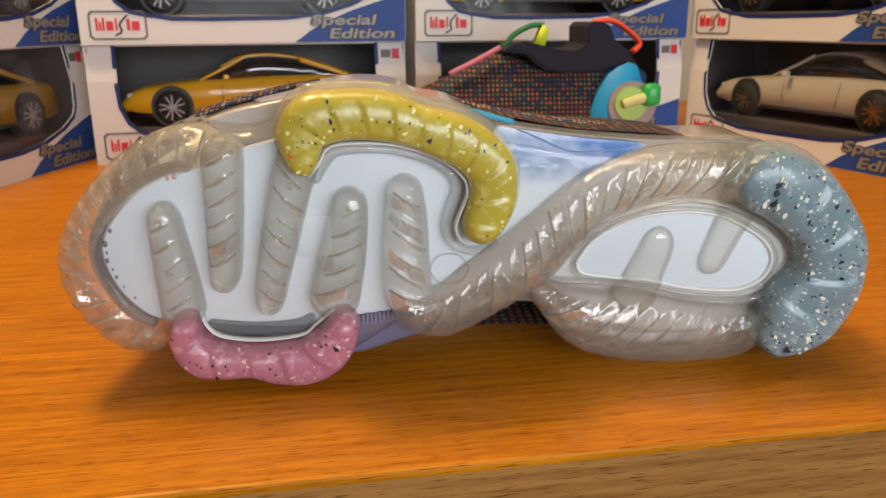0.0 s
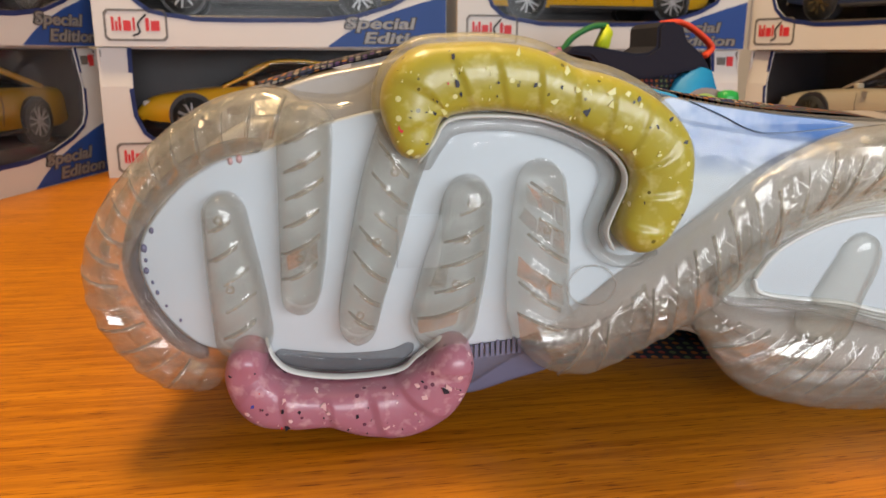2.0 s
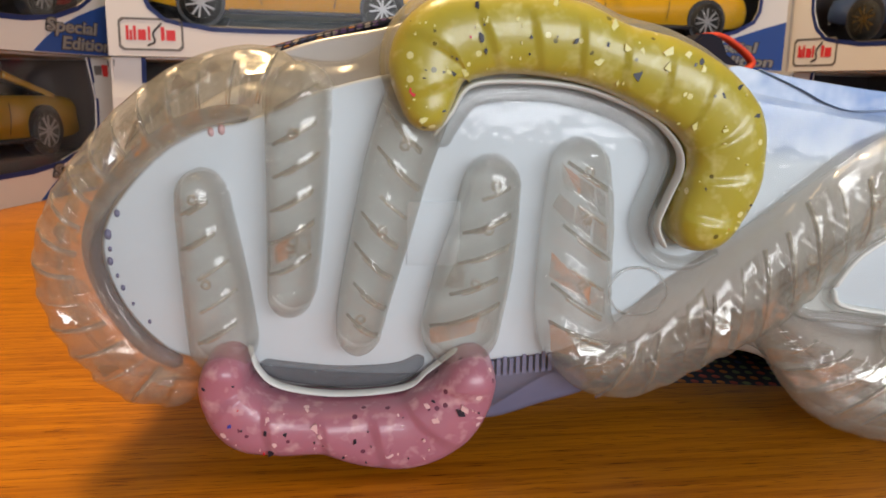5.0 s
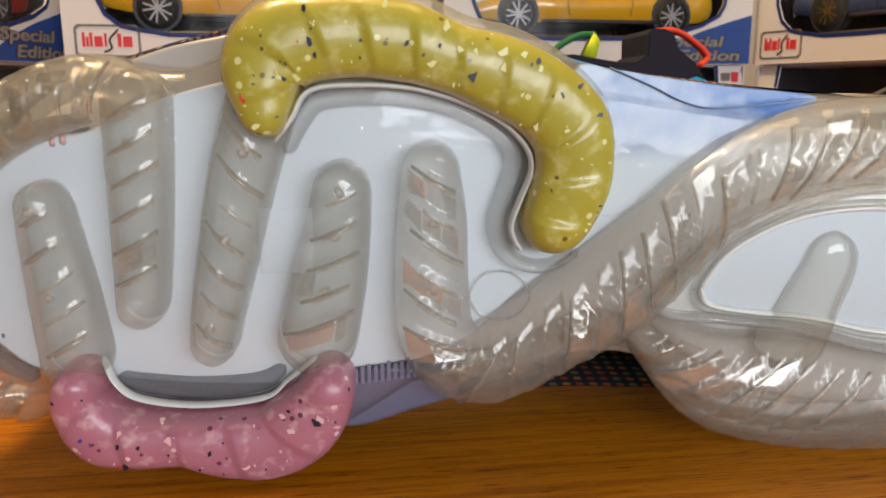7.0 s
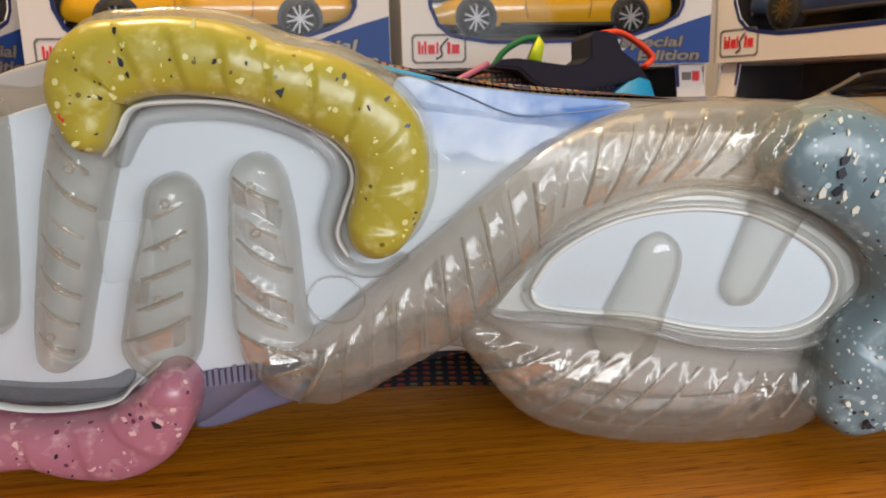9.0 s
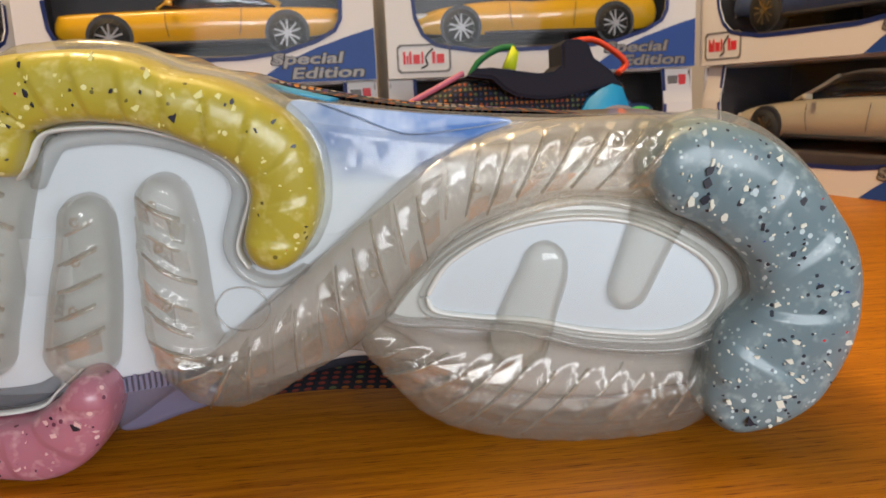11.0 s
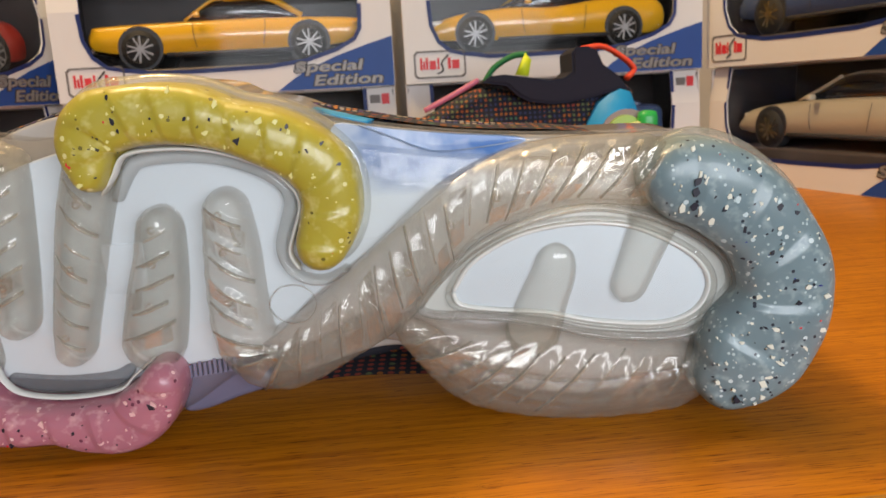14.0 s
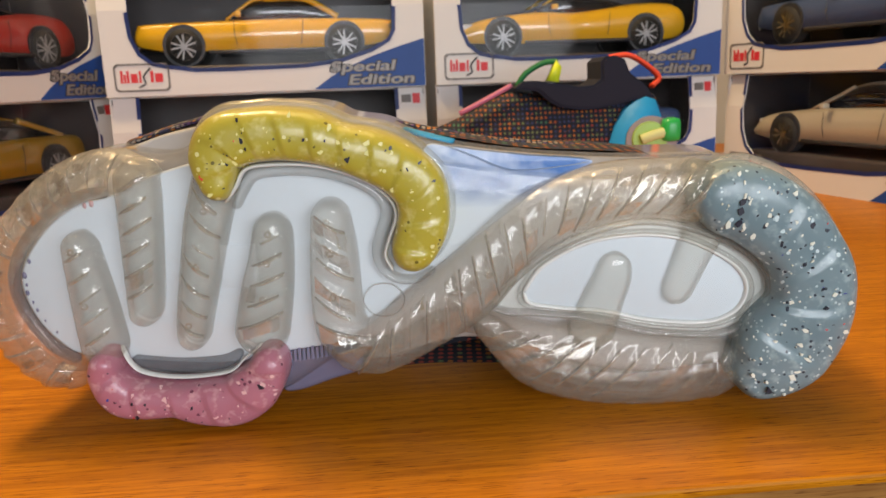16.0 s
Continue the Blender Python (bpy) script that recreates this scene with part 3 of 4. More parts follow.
    for lugob, path, d, base, flat, kinds in ((y, YEL, 12.5, -8.5, 0.42, ((CHIP_CREAM, 62, 0.8), (CHIP_DARK, 26, 0.85), (CHIP_RED, 3, 1.1))),
                                              (p, PNK, 10.5, -7, 0.45, ((CHIP_ROSE, 26, 0.8), (CHIP_DARK, 20, 0.75), (CHIP_RED, 2, 0.9), (CHIP_BLUE, 1, 0.9))),
                                              (g, GRY, 13.5, -9.5, 0.45, ((CHIP_PALE, 100, 0.8), (CHIP_DARK, 46, 0.9), (CHIP_RED, 4, 0.8), (CHIP_BLUE, 4, 0.5)))):
        for m, n, size in kinds:
            ob = part("fleck", chips(rng, path, flat, d, base, n, size), m, lugob, smooth=False)
            tagged(ob, kind="stuff")
    part("board_bridge", block(-0.0765, 0.050, -0.0107, -0.0640, 0.0655, -0.0101, 0.0002), BOARD, s, "pale moulded bridge on the board")
    for k, (u, v, size) in enumerate(((-143.5, 62, 1.1), (-146, 57, 1.5), (-145.8, 53.5, 0.8), (-146, 50.5, 1.2), (-144.6, 47, 0.7), (-143.6, 44, 0.9), (-141.5, 40, 0.6), (-138, 35.5, 0.7), (-121, 81, 1.2), (-118.6, 81.6, 1.4))):
        bm = bmesh.new()
        bmesh.ops.create_icosphere(bm, subdivisions=1, radius=size / 1000, matrix=Matrix.Translation((u / 1000, v / 1000, -0.0104)) @ Matrix.Diagonal((0.7, 1, 0.25, 1)))
        part("stain", bm, CHIP_ROSE if k > 7 else PURPLE, s)
    # frosted flanges round the lugs
    for path, base in ((YEL, -12), (GRY, -12), *((f, -11.5) for f in FINGERS)):
        part("flange", lug([(u, v, h + (1.4 if path in FINGERS else 2.4)) for u, v, h in path], 1.5 if path in FINGERS else 4.5, base=base, flat=0.6), FRAME, s)
    part("tinted_sidewall", plate([(-60, 10), (-54, 8.5), (-42, 12.3), (-30, 16.5), (-33, 22.5), (-45, 25.5), (-58, 23)], -20, -12.2, 2.0, 4), LILAC, s, "lilac tinted sidewall")
    for k in range(10):
        part("stroke", block((-55.5 + k * 1.6) / 1000, 0.0212 + k * 0.0002, -0.0126, (-54.6 + k * 1.6) / 1000, 0.0252 + k * 0.00025 + 0.0004 * (k % 3), -0.0100), PURPLE, s, smooth=False)
    part("rim_line", lug([(-69, 78.5, 1.6), (-65.3, 85.5, 2.0), (-61, 90, 2.2), (-50, 91.2, 2.2), (-39, 90.2, 2.2), (-28.5, 87, 2.2), (-20.3, 82, 2.2), (-17.6, 76, 2.2), (-19.5, 69, 2.2), (-21.5, 62, 2.2), (-20, 56, 2.0), (-15.5, 52, 1.8), (-9, 51.3, 1.6), (-2, 55, 1.2)], 4.2, base=-10.2), FRAME, s, "clear rim beside the yellow lug")
    part("rim_line", lug([(-71, 81.3, 0.6), (-67, 86.5, 0.7), (-62.6, 92.6, 0.7), (-51, 93.7, 0.7), (-39.2, 92.7, 0.7), (-29.5, 89.8, 0.7), (-21, 85.6, 0.7), (-15.4, 80, 0.7), (-14.2, 74.6, 0.7), (-16.6, 67.8, 0.7), (-18.4, 61.5, 0.7), (-16, 56, 0.6)], 2.2, base=-5.2), EDGE, s, "pale lip along the yellow lug")
    part("rim_line", lug([(-114, 31, 0.5), (-111.8, 24.5, 0.5), (-106.5, 20.2, 0.6), (-93, 18.2, 0.6), (-77, 19.8, 0.6), (-71, 24.4, 0.5), (-64, 30, 0.5)], 1.6, base=-7.2), EDGE, s, "pale lip along the pink lug")
    part("boss_ring", band([(-0.0203 + 0.0072 * math.cos(a), 0.0440 + 0.0062 * math.sin(a), -0.0092) for a in (0, 1.05, 2.09, 3.14, 4.19, 5.24)], 0.00025, 0.0003, closed=True, ring=6), FRAME, s, "clear moulded ring on the board")
    part("blue_line", band([(0.004, 0.0970, -0.0100), (0.0135, 0.0930, -0.0098), (0.021, 0.0895, -0.0098), (0.0286, 0.0880, -0.0098), (0.0435, 0.0890, -0.0100), (0.051, 0.0900, -0.0100)], 0.0011, 0.0002), BLUE_LINE, s, "blue printed line")
    part("top_piping", band([(-0.012, 0.1008, -0.030), (-0.003, 0.0985, -0.029), (0.006, 0.0962, -0.028)], 0.006, 0.0007), SKY, s, "teal piping")
    part("knit_welt", band([(-0.038, 0.1050, -0.048), (-0.0155, 0.1010, -0.049), (0.001, 0.0972, -0.050), (0.0173, 0.0938, -0.050), (0.0373, 0.0913, -0.050), (0.061, 0.0888, -0.050)], 0.0035, 0.0014), KNIT_FINE, s)
    part("knit_edge", band([(-0.118, 0.0975, -0.050), (-0.101, 0.1025, -0.052), (-0.083, 0.1068, -0.052), (-0.070, 0.1092, -0.050)], 0.008, 0.0012), KNIT_FINE, s)
    part("knit_hem", band([(-0.026, 0.012, -0.040), (-0.006, 0.0155, -0.041), (0.016, 0.019, -0.042)], 0.0035, 0.003), KNIT, s)
    part("hem_piping", band([(-0.026, 0.0165, -0.039), (-0.006, 0.020, -0.040), (0.016, 0.0235, -0.041)], 0.0013, 0.0013), SKY, s, "teal hem piping")
    # strips across the crests, tinted for the shade in the moulded slits
    for path, base, d, gap, lean, bare in ((TOE, -11, 11, 7.0, 0.55, 0.2), *((f, -9, 9, 7.5, lean, 0.88) for f, lean in zip(FINGERS, FINGER_LEAN)), (SCURVE, -9, 11, 7.5, 1.0, 0.12), (LOWHEEL, -11, 9.5, 8.0, 1.1, 0.35)):
        rows = spline(path, 14)
        pos = np.array([r[:2] for r in rows])
        arc = np.r_[0, np.cumsum(np.linalg.norm(np.diff(pos, axis=0), axis=1))]
        at = gap
        while at < arc[-1] - 9:
            r = np.array([np.interp(at, arc, [q[k] for q in rows]) for k in range(3)])
            r2 = np.array([np.interp(at + 0.8, arc, [q[k] for q in rows]) for k in range(3)])
            dr = (r2 - r)[:2] / np.linalg.norm((r2 - r)[:2])
            sd = np.array([-dr[1], dr[0]])
            pts = []
            a0, a1 = rng.uniform(-0.85, -0.5), rng.uniform(0.5, 0.85)
            for k in range(5):
                x = a0 + (a1 - a0) * k / 4
                c = r[:2] + sd * x * r[2] + dr * lean * r[2] * x * 0.7
                pts.append((c[0] / 1000, c[1] / 1000, (base + d * math.sqrt(1 - x * x) * 0.97 - 0.1) / 1000))
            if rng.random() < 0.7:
                part("slit", band(pts, 0.00018, 0.0005, ring=6), SLIT_SHADE, s, "tinted strip for the shade in a moulded slit")
            part("slit_lip", band([(x + dr[0] * 0.0006, y + dr[1] * 0.0006, z + 0.0002) for x, y, z in pts[1:]], 0.00016, 0.0005, ring=6), CLEAR, s)
            nxt = at + gap
            if rng.random() < bare:
                at = nxt
                continue
            # loose, randomly tilted facets added under the crest to give glints
            bm = bmesh.new()
            cuts = (-0.8, rng.uniform(-0.4, -0.1), rng.uniform(0.2, 0.5), 0.8)
            for x0, x1 in zip(cuts, cuts[1:]):
                if rng.random() < 0.15:
                    continue
                sag, tips = rng.uniform(1.5, 2.8), [rng.uniform(-1.4, 1.4) for _ in range(3)]
                quad = []
                for e, x, lift in ((at + 0.5, x0, tips[0]), (at + 0.5, x1, tips[1]), (nxt - 0.5, x1, tips[1] + tips[2]), (nxt - 0.5, x0, tips[0] + tips[2])):
                    e, x = e + rng.uniform(-0.3, 1.6) * (1 if e < at + 1 else -1), x * rng.uniform(0.75, 1.0)
                    q = np.array([np.interp(e, arc, [w[k] for w in rows]) for k in range(3)])
                    q2 = np.array([np.interp(e + 0.8, arc, [w[k] for w in rows]) for k in range(3)])
                    de = (q2 - q)[:2] / (np.linalg.norm((q2 - q)[:2]) + 1e-9)
                    c = q[:2] + np.array([-de[1], de[0]]) * x * q[2] + de * lean * q[2] * x * 0.7
                    quad.append(bm.verts.new((c[0] / 1000, c[1] / 1000, (base + d * math.sqrt(1 - x * x) - sag + lift) / 1000)))
                bm.faces.new(quad)
            part("glint_facet", bm, FACET, s, smooth=False)
            at = nxt
    # valves moulded into the crests
    for path, base, d in ((SCURVE, -9, 11), (LOWHEEL, -11, 8.5), *((f, -9, 9) for f in FINGERS)):
        rows = spline(path, 10)
        for i in range(8, len(rows) - 6, 11):
            bm = bmesh.new()
            c = Vector((rows[i][0] / 1000, rows[i][1] / 1000, (base + d - 0.2) / 1000))
            pts = [c + Vector((math.cos(a) * 0.0009, math.sin(a) * 0.0009, 0)) for a in (0, 1.05, 2.09, 3.14, 4.19, 5.24)]
            part("valve", band(pts, 0.0003, 0.0004, bm, True, 6), CLEAR, s)
    upper(s)


def upper(s):
    """The knit upper behind the sole: half-oval sections along the foot."""
    rows = [(-150, 58, 12, 22), (-140, 58, 30, 34), (-120, 58, 38, 46), (-90, 58, 42, 56), (-50, 54.5, 48, 66), (-10, 55, 45, 84), (30, 51, 42, 96), (70, 48.5, 41, 100), (105, 46, 36, 98), (128, 44, 27, 92), (137, 42, 12, 60)]
    bm = bmesh.new()
    rings = []
    for u, c, half, deep in spline(rows, 6):
        ring = []
        for k in range(25):
            a = math.pi * k / 24
            ring.append(bm.verts.new((u / 1000, (c + half * math.copysign(abs(math.cos(a)) ** 0.75, math.cos(a))) / 1000, (-31 - deep * math.sin(a) ** 0.8) / 1000)))
        rings.append(ring)
    for p, q in zip(rings, rings[1:]):
        for k in range(24):
            bm.faces.new((p[k], p[k + 1], q[k + 1], q[k]))
    bmesh.ops.recalc_face_normals(bm, faces=bm.faces)
    part("upper", bm, KNIT, s, "dark knit upper with multicoloured stitches")
    part("rand", plate([(q[0] * 0.985 - 0.2, 56 + (q[1] - 56) * 0.99) for q in inset([(-116, 99), (-101, 104), (-82, 107.8)] + BODY[5:30] + [(22, 16.5), (10, 18.5), (-1, 17.5), (-15, 13.5), (-26, 11.5)] + BODY[36:], 1.8)], -58, -29.6, 1.5, 5), SMOKE, s, "smoky translucent sidewall band")


sneaker()


# ---- sneaker standing behind ----
def standing_sneaker():
    s = empty("sneaker", pose(0.0, 0.70, 0, 0, 0, 4), "dark rainbow knit sneaker standing upright on the table", "shoe", "pair of sneakers")
    # sections: x, half width, sole height, top height
    rows = [(-0.135, 0.018, 0.022, 0.036), (-0.115, 0.036, 0.022, 0.052), (-0.08, 0.044, 0.022, 0.060), (-0.03, 0.045, 0.023, 0.074), (0.01, 0.042, 0.024, 0.090), (0.045, 0.038, 0.025, 0.106),
            (0.075, 0.036, 0.026, 0.103), (0.11, 0.035, 0.027, 0.100), (0.14, 0.033, 0.028, 0.106), (0.158, 0.026, 0.03, 0.107), (0.170, 0.014, 0.034, 0.100)]
    bm, rings = bmesh.new(), []
    for x, half, low, top in spline(rows, 6):
        ring = []
        for k in range(25):
            a = math.pi * k / 24
            ring.append(bm.verts.new((x, -half * math.copysign(abs(math.cos(a)) ** 0.7, math.cos(a)), low + (top - low) * math.sin(a) ** 0.75)))
        rings.append(ring)
    for p, q in zip(rings, rings[1:]):
        for k in range(24):
            bm.faces.new((p[k], p[k + 1], q[k + 1], q[k]))
    bm.faces.new(rings[0]), bm.faces.new(rings[-1])
    bmesh.ops.recalc_face_normals(bm, faces=bm.faces)
    part("upper", bm, KNIT, s, "dark knit upper with multicoloured stitches")
    part("sole", block(-0.145, -0.05, 0.0, 0.175, 0.05, 0.026, 0.011), CLEAR_BODY, s, "clear plastic air-cushion sole")
    bm = polygon([(0.0485, 0.110), (0.0555, 0.1150), (0.0669, 0.1155), (0.0842, 0.1125), (0.1016, 0.1097), (0.1120, 0.1105), (0.1180, 0.1150), (0.1178, 0.1290), (0.1220, 0.1330), (0.1300, 0.1330), (0.1370, 0.1300), (0.1415, 0.1191), (0.1538, 0.1094),
                  (0.1603, 0.0996), (0.143, 0.0969), (0.1315, 0.0942), (0.1141, 0.0915), (0.1025, 0.0911), (0.085, 0.0937), (0.0761, 0.0988), (0.0672, 0.1071)], -0.0375, 0.034)
    bmesh.ops.bevel(bm, geom=[e for e in bm.edges if abs(e.verts[0].co.y - e.verts[1].co.y) < 1e-6 and len(e.link_faces) == 2 and e.calc_face_angle(0) > 0.5], offset=0.0022, segments=2, affect="EDGES")
    part("collar", bm, NAVY, s, "padded navy collar with a raised heel tab", smooth=False)
    part("pull_loop", band([(0.130, -0.006, 0.1325), (0.1456, -0.008, 0.1335), (0.1597, -0.010, 0.1256), (0.1700, -0.012, 0.1150), (0.164, -0.014, 0.1075)], 0.0023, 0.006), ORANGE, s, "orange-red heel pull loop")
    part("tongue_loop", band([(0.0525, -0.006, 0.1115), (0.0601, -0.008, 0.1218), (0.0746, -0.010, 0.1298), (0.0863, -0.012, 0.1305)], 0.0024, 0.007), GREEN_LOOP, s, "green webbing tongue loop")
    part("loop_tip", polygon([(0.0840, 0.1315), (0.0885, 0.1259), (0.0860, 0.1135), (0.0766, 0.1152)], -0.020, -0.006), FLUO, s, "fluorescent yellow loop tip")
    part("lace_strip", band([(0.003, -0.032, 0.0915), (0.024, -0.031, 0.1015), (0.046, -0.027, 0.1125)], 0.0021, 0.004), ROSE, s, "rose fabric strip")
    part("heel_patch", polygon([(0.1225, 0.03), (0.1249, 0.0623), (0.1294, 0.076), (0.1373, 0.09), (0.1460, 0.0965), (0.1541, 0.1000), (0.1616, 0.0975), (0.1665, 0.0842), (0.168, 0.07), (0.170, 0.03)], -0.0375, -0.012), SKY, s, "sky blue heel patch")
    bm = bmesh.new()
    bmesh.ops.create_cone(bm, cap_ends=True, segments=32, radius1=0.0205, radius2=0.0205, depth=0.004, matrix=pose(0.1585, -0.039, 0.064, 90))
    part("heel_ring", bm, TAUPE, s, "taupe ring on the heel", smooth=False)
    bm = bmesh.new()
    bmesh.ops.create_cone(bm, cap_ends=True, segments=32, radius1=0.0145, radius2=0.0138, depth=0.004, matrix=pose(0.1565, -0.042, 0.066, 90))
    part("heel_disc", bm, LIME, s, "lime green heel disc", smooth=False)
    part("cord", band([(0.149, -0.046, 0.066), (0.160, -0.048, 0.070), (0.172, -0.046, 0.072)], 0.0042, 0.004), CORD, s, "pale lime braided cord")
    bm = block(0.1655, -0.052, 0.064, 0.180, -0.038, 0.083, 0.005)
    part("cord_lock", bm, GREEN, s, "bright green cord lock")


standing_sneaker()


# ---- toy car boxes ----
def words(text, size, grow):
    """The outline letters of the built-in font as a bmesh, in the x-z plane facing -y."""
    cu = bpy.data.curves.new("text", "FONT")
    cu.body, cu.size, cu.extrude, cu.shear, cu.offset = text, size, 0.0002, 0.15, grow
    ob = bpy.data.objects.new("text", cu)
    me = bpy.data.meshes.new_from_object(ob)
    bm = bmesh.new()
    bm.from_mesh(me)
    bpy.data.objects.remove(ob), bpy.data.meshes.remove(me)
    bm.transform(pose(0, 0, 0, 90))
    return bm


W, H, D = 0.309, 0.114, 0.115


def fill(bm, m):
    bm.transform(m)
    return bm


def toy_car(parent_m, body, style, wheel, label):
    """A toy car, nose towards -x. style: the side outline of body and cabin, by name."""
    c = empty("toy_car", parent_m, label, "toy car", "toy cars in boxes")
    L = 0.25
    shapes = {
        "coupe": ([(0, 0.018), (0.004, 0.030), (0.02, 0.038), (0.07, 0.044), (0.10, 0.046), (0.17, 0.048), (0.225, 0.047), (0.248, 0.044), (0.25, 0.030), (0.246, 0.016), (0.2, 0.012), (0.05, 0.012)],
                  [(0.075, 0.044), (0.095, 0.055), (0.118, 0.065), (0.145, 0.067), (0.175, 0.063), (0.205, 0.053), (0.225, 0.046)]),
        "muscle": ([(0, 0.024), (0.002, 0.037), (0.012, 0.041), (0.08, 0.043), (0.16, 0.044), (0.245, 0.041), (0.252, 0.034), (0.248, 0.020), (0.2, 0.014), (0.05, 0.014), (0.01, 0.018)],
                   [(0.088, 0.043), (0.108, 0.060), (0.125, 0.063), (0.165, 0.062), (0.198, 0.044)]),
        "roadster": ([(0, 0.016), (0.004, 0.028), (0.03, 0.038), (0.085, 0.044), (0.13, 0.043), (0.19, 0.050), (0.23, 0.050), (0.247, 0.042), (0.25, 0.026), (0.24, 0.014), (0.2, 0.012), (0.05, 0.012)],
                     [(0.085, 0.043), (0.108, 0.058), (0.130, 0.060), (0.160, 0.056), (0.185, 0.048)]),
    }
    outline, cabin = shapes[style]

    def shell(pts, half, crown, name, m):
        pts = [q[:2] for q in closed_spline([(*q, 0) for q in pts], 4)]
        bm = bmesh.new()
        rings = []
        for k, (y, sc) in enumerate(((-1, 0.86), (-0.93, 0.96), (-0.8, 1.0), (0.8, 1.0), (0.93, 0.96), (1, 0.86))):
            cx, cz = sum(q[0] for q in pts) / len(pts), min(q[1] for q in pts)
            rings.append([bm.verts.new((cx + (q[0] - cx) * (1 - (1 - sc) * 0.25), y * half * (1 - crown * max(0, (q[1] - cz)) / 0.03), cz + (q[1] - cz) * sc)) for q in pts])
        n = len(pts)
        for p, q in zip(rings, rings[1:]):
            for k in range(n):
                bm.faces.new((p[k], p[(k + 1) % n], q[(k + 1) % n], q[k]))
        for r in (rings[0], rings[-1]):
            f = bm.faces.new(r)
            f.normal_update()
            bmesh.ops.triangulate(bm, faces=[f])
        bmesh.ops.recalc_face_normals(bm, faces=bm.faces)
        return part(name, bm, m, c)

    shell(outline, 0.050, 0.06, "body", body)
    shell([cabin[0]] + cabin[1:] + [(0.15, 0.040)], 0.044, 0.22, "glass", CAR_GLASS)
    if style != "roadster":
        roof = [q for q in cabin[1:-1]]
        part("roof", band([(x, 0, z + 0.0005) for x, z in roof], 0.0022, 0.033), body, c)
        for y in (-0.0415, 0.0415):
            part("pillar", band([(cabin[0][0], y, cabin[0][1]), (cabin[1][0] + 0.004, y * 0.93, cabin[1][1]), (cabin[2][0], y * 0.86, cabin[2][1])], 0.0016, 0.002), body, c)
            part("pillar", band([(cabin[-1][0], y, cabin[-1][1]), (cabin[-2][0], y * 0.93, cabin[-2][1]), (cabin[-3][0], y * 0.86, cabin[-3][1])], 0.0030, 0.002), body, c)
    else:
        part("windscreen_frame", band([(0.085, -0.036, 0.044), (0.108, -0.034, 0.060), (0.110, 0, 0.062), (0.108, 0.034, 0.060), (0.085, 0.036, 0.044)], 0.0015, 0.0015), body, c)
    for y in (-0.0505, 0.0505):
        part("door_seam", band([(0.098, y, 0.018), (0.096, y, 0.030), (0.096, y * 0.97, 0.041)], 0.0003, 0.0003), INK, c)
        part("door_seam", band([(0.160, y, 0.018), (0.162, y, 0.030), (0.163, y * 0.97, 0.042)], 0.0003, 0.0003), INK, c)
        part("sill", band([(0.07, y * 0.99, 0.0125), (0.19, y * 0.99, 0.0125)], 0.002, 0.0015), INK, c)
    part("mirror", block(0.098, -0.058, 0.045, 0.104, -0.050, 0.050, 0.0015), body, c)
    part("headlight", block(0.0045, -0.046, 0.027, 0.016, -0.030, 0.033, 0.002), LAMP, c)
    part("bumper", band([(0.004, -0.047, 0.018), (-0.001, -0.02, 0.018), (-0.001, 0.02, 0.018), (0.004, 0.047, 0.018)], 0.003, 0.002), CHROME if style == "muscle" else body, c)
    for x in (0.047, 0.203):
        for side in (-1, 1):
            arch = bmesh.new()
            bmesh.ops.create_cone(arch, cap_ends=True, segments=28, radius1=0.0204, radius2=0.0204, depth=0.010, matrix=pose(x, side * 0.0453, 0.0192, 90))
            part("wheel_arch", arch, INK, c, smooth=False)
            tyre = bmesh.new()
            bmesh.ops.create_cone(tyre, cap_ends=True, segments=32, radius1=0.0184, radius2=0.0184, depth=0.014, matrix=pose(x, side * 0.0444, 0.0184, 90))
            bmesh.ops.bevel(tyre, geom=list(tyre.edges), offset=0.0012, segments=2, affect="EDGES")
            w = part("wheel", tyre, TYRE, c)
            rim = bmesh.new()
            bmesh.ops.create_cone(rim, cap_ends=False, segments=28, radius1=0.0122, radius2=0.0128, depth=0.003, matrix=pose(x, side * 0.0506, 0.0184, 90))
            for k in range(10):
                a = 2 * math.pi * (k + (0.22 if k % 2 else 0)) / 10
                spoke = block(-0.0008, -0.0008, 0.001, 0.0008, 0.0008, 0.0122)
                spoke.transform(pose(x, side * 0.0512, 0.0184) @ pose(0, 0, 0, 0, math.degrees(a), 0))
                me = bpy.data.meshes.new("spoke")
                spoke.to_mesh(me)
                rim.from_mesh(me)
                bpy.data.meshes.remove(me)
                spoke.free()
            bmesh.ops.create_cone(rim, cap_ends=True, segments=16, radius1=0.003, radius2=0.003, depth=0.003, matrix=pose(x, side * 0.0512, 0.0184, 90))
            part("rim", rim, wheel, w, smooth=False)
    return c


# side and bottom outline of the window in the box front
WIN = [(0.027, H - 0.001), (0.027, 0.075), (0.0285, 0.055), (0.035, 0.040), (0.046, 0.031), (0.060, 0.028), (0.072, 0.0265), (0.083, 0.0245), (0.12, 0.024), (0.19, 0.025), (0.225, 0.029), (0.255, 0.038), (0.272, 0.047), (0.277, 0.056), (0.278, 0.075), (0.278, H - 0.001)]


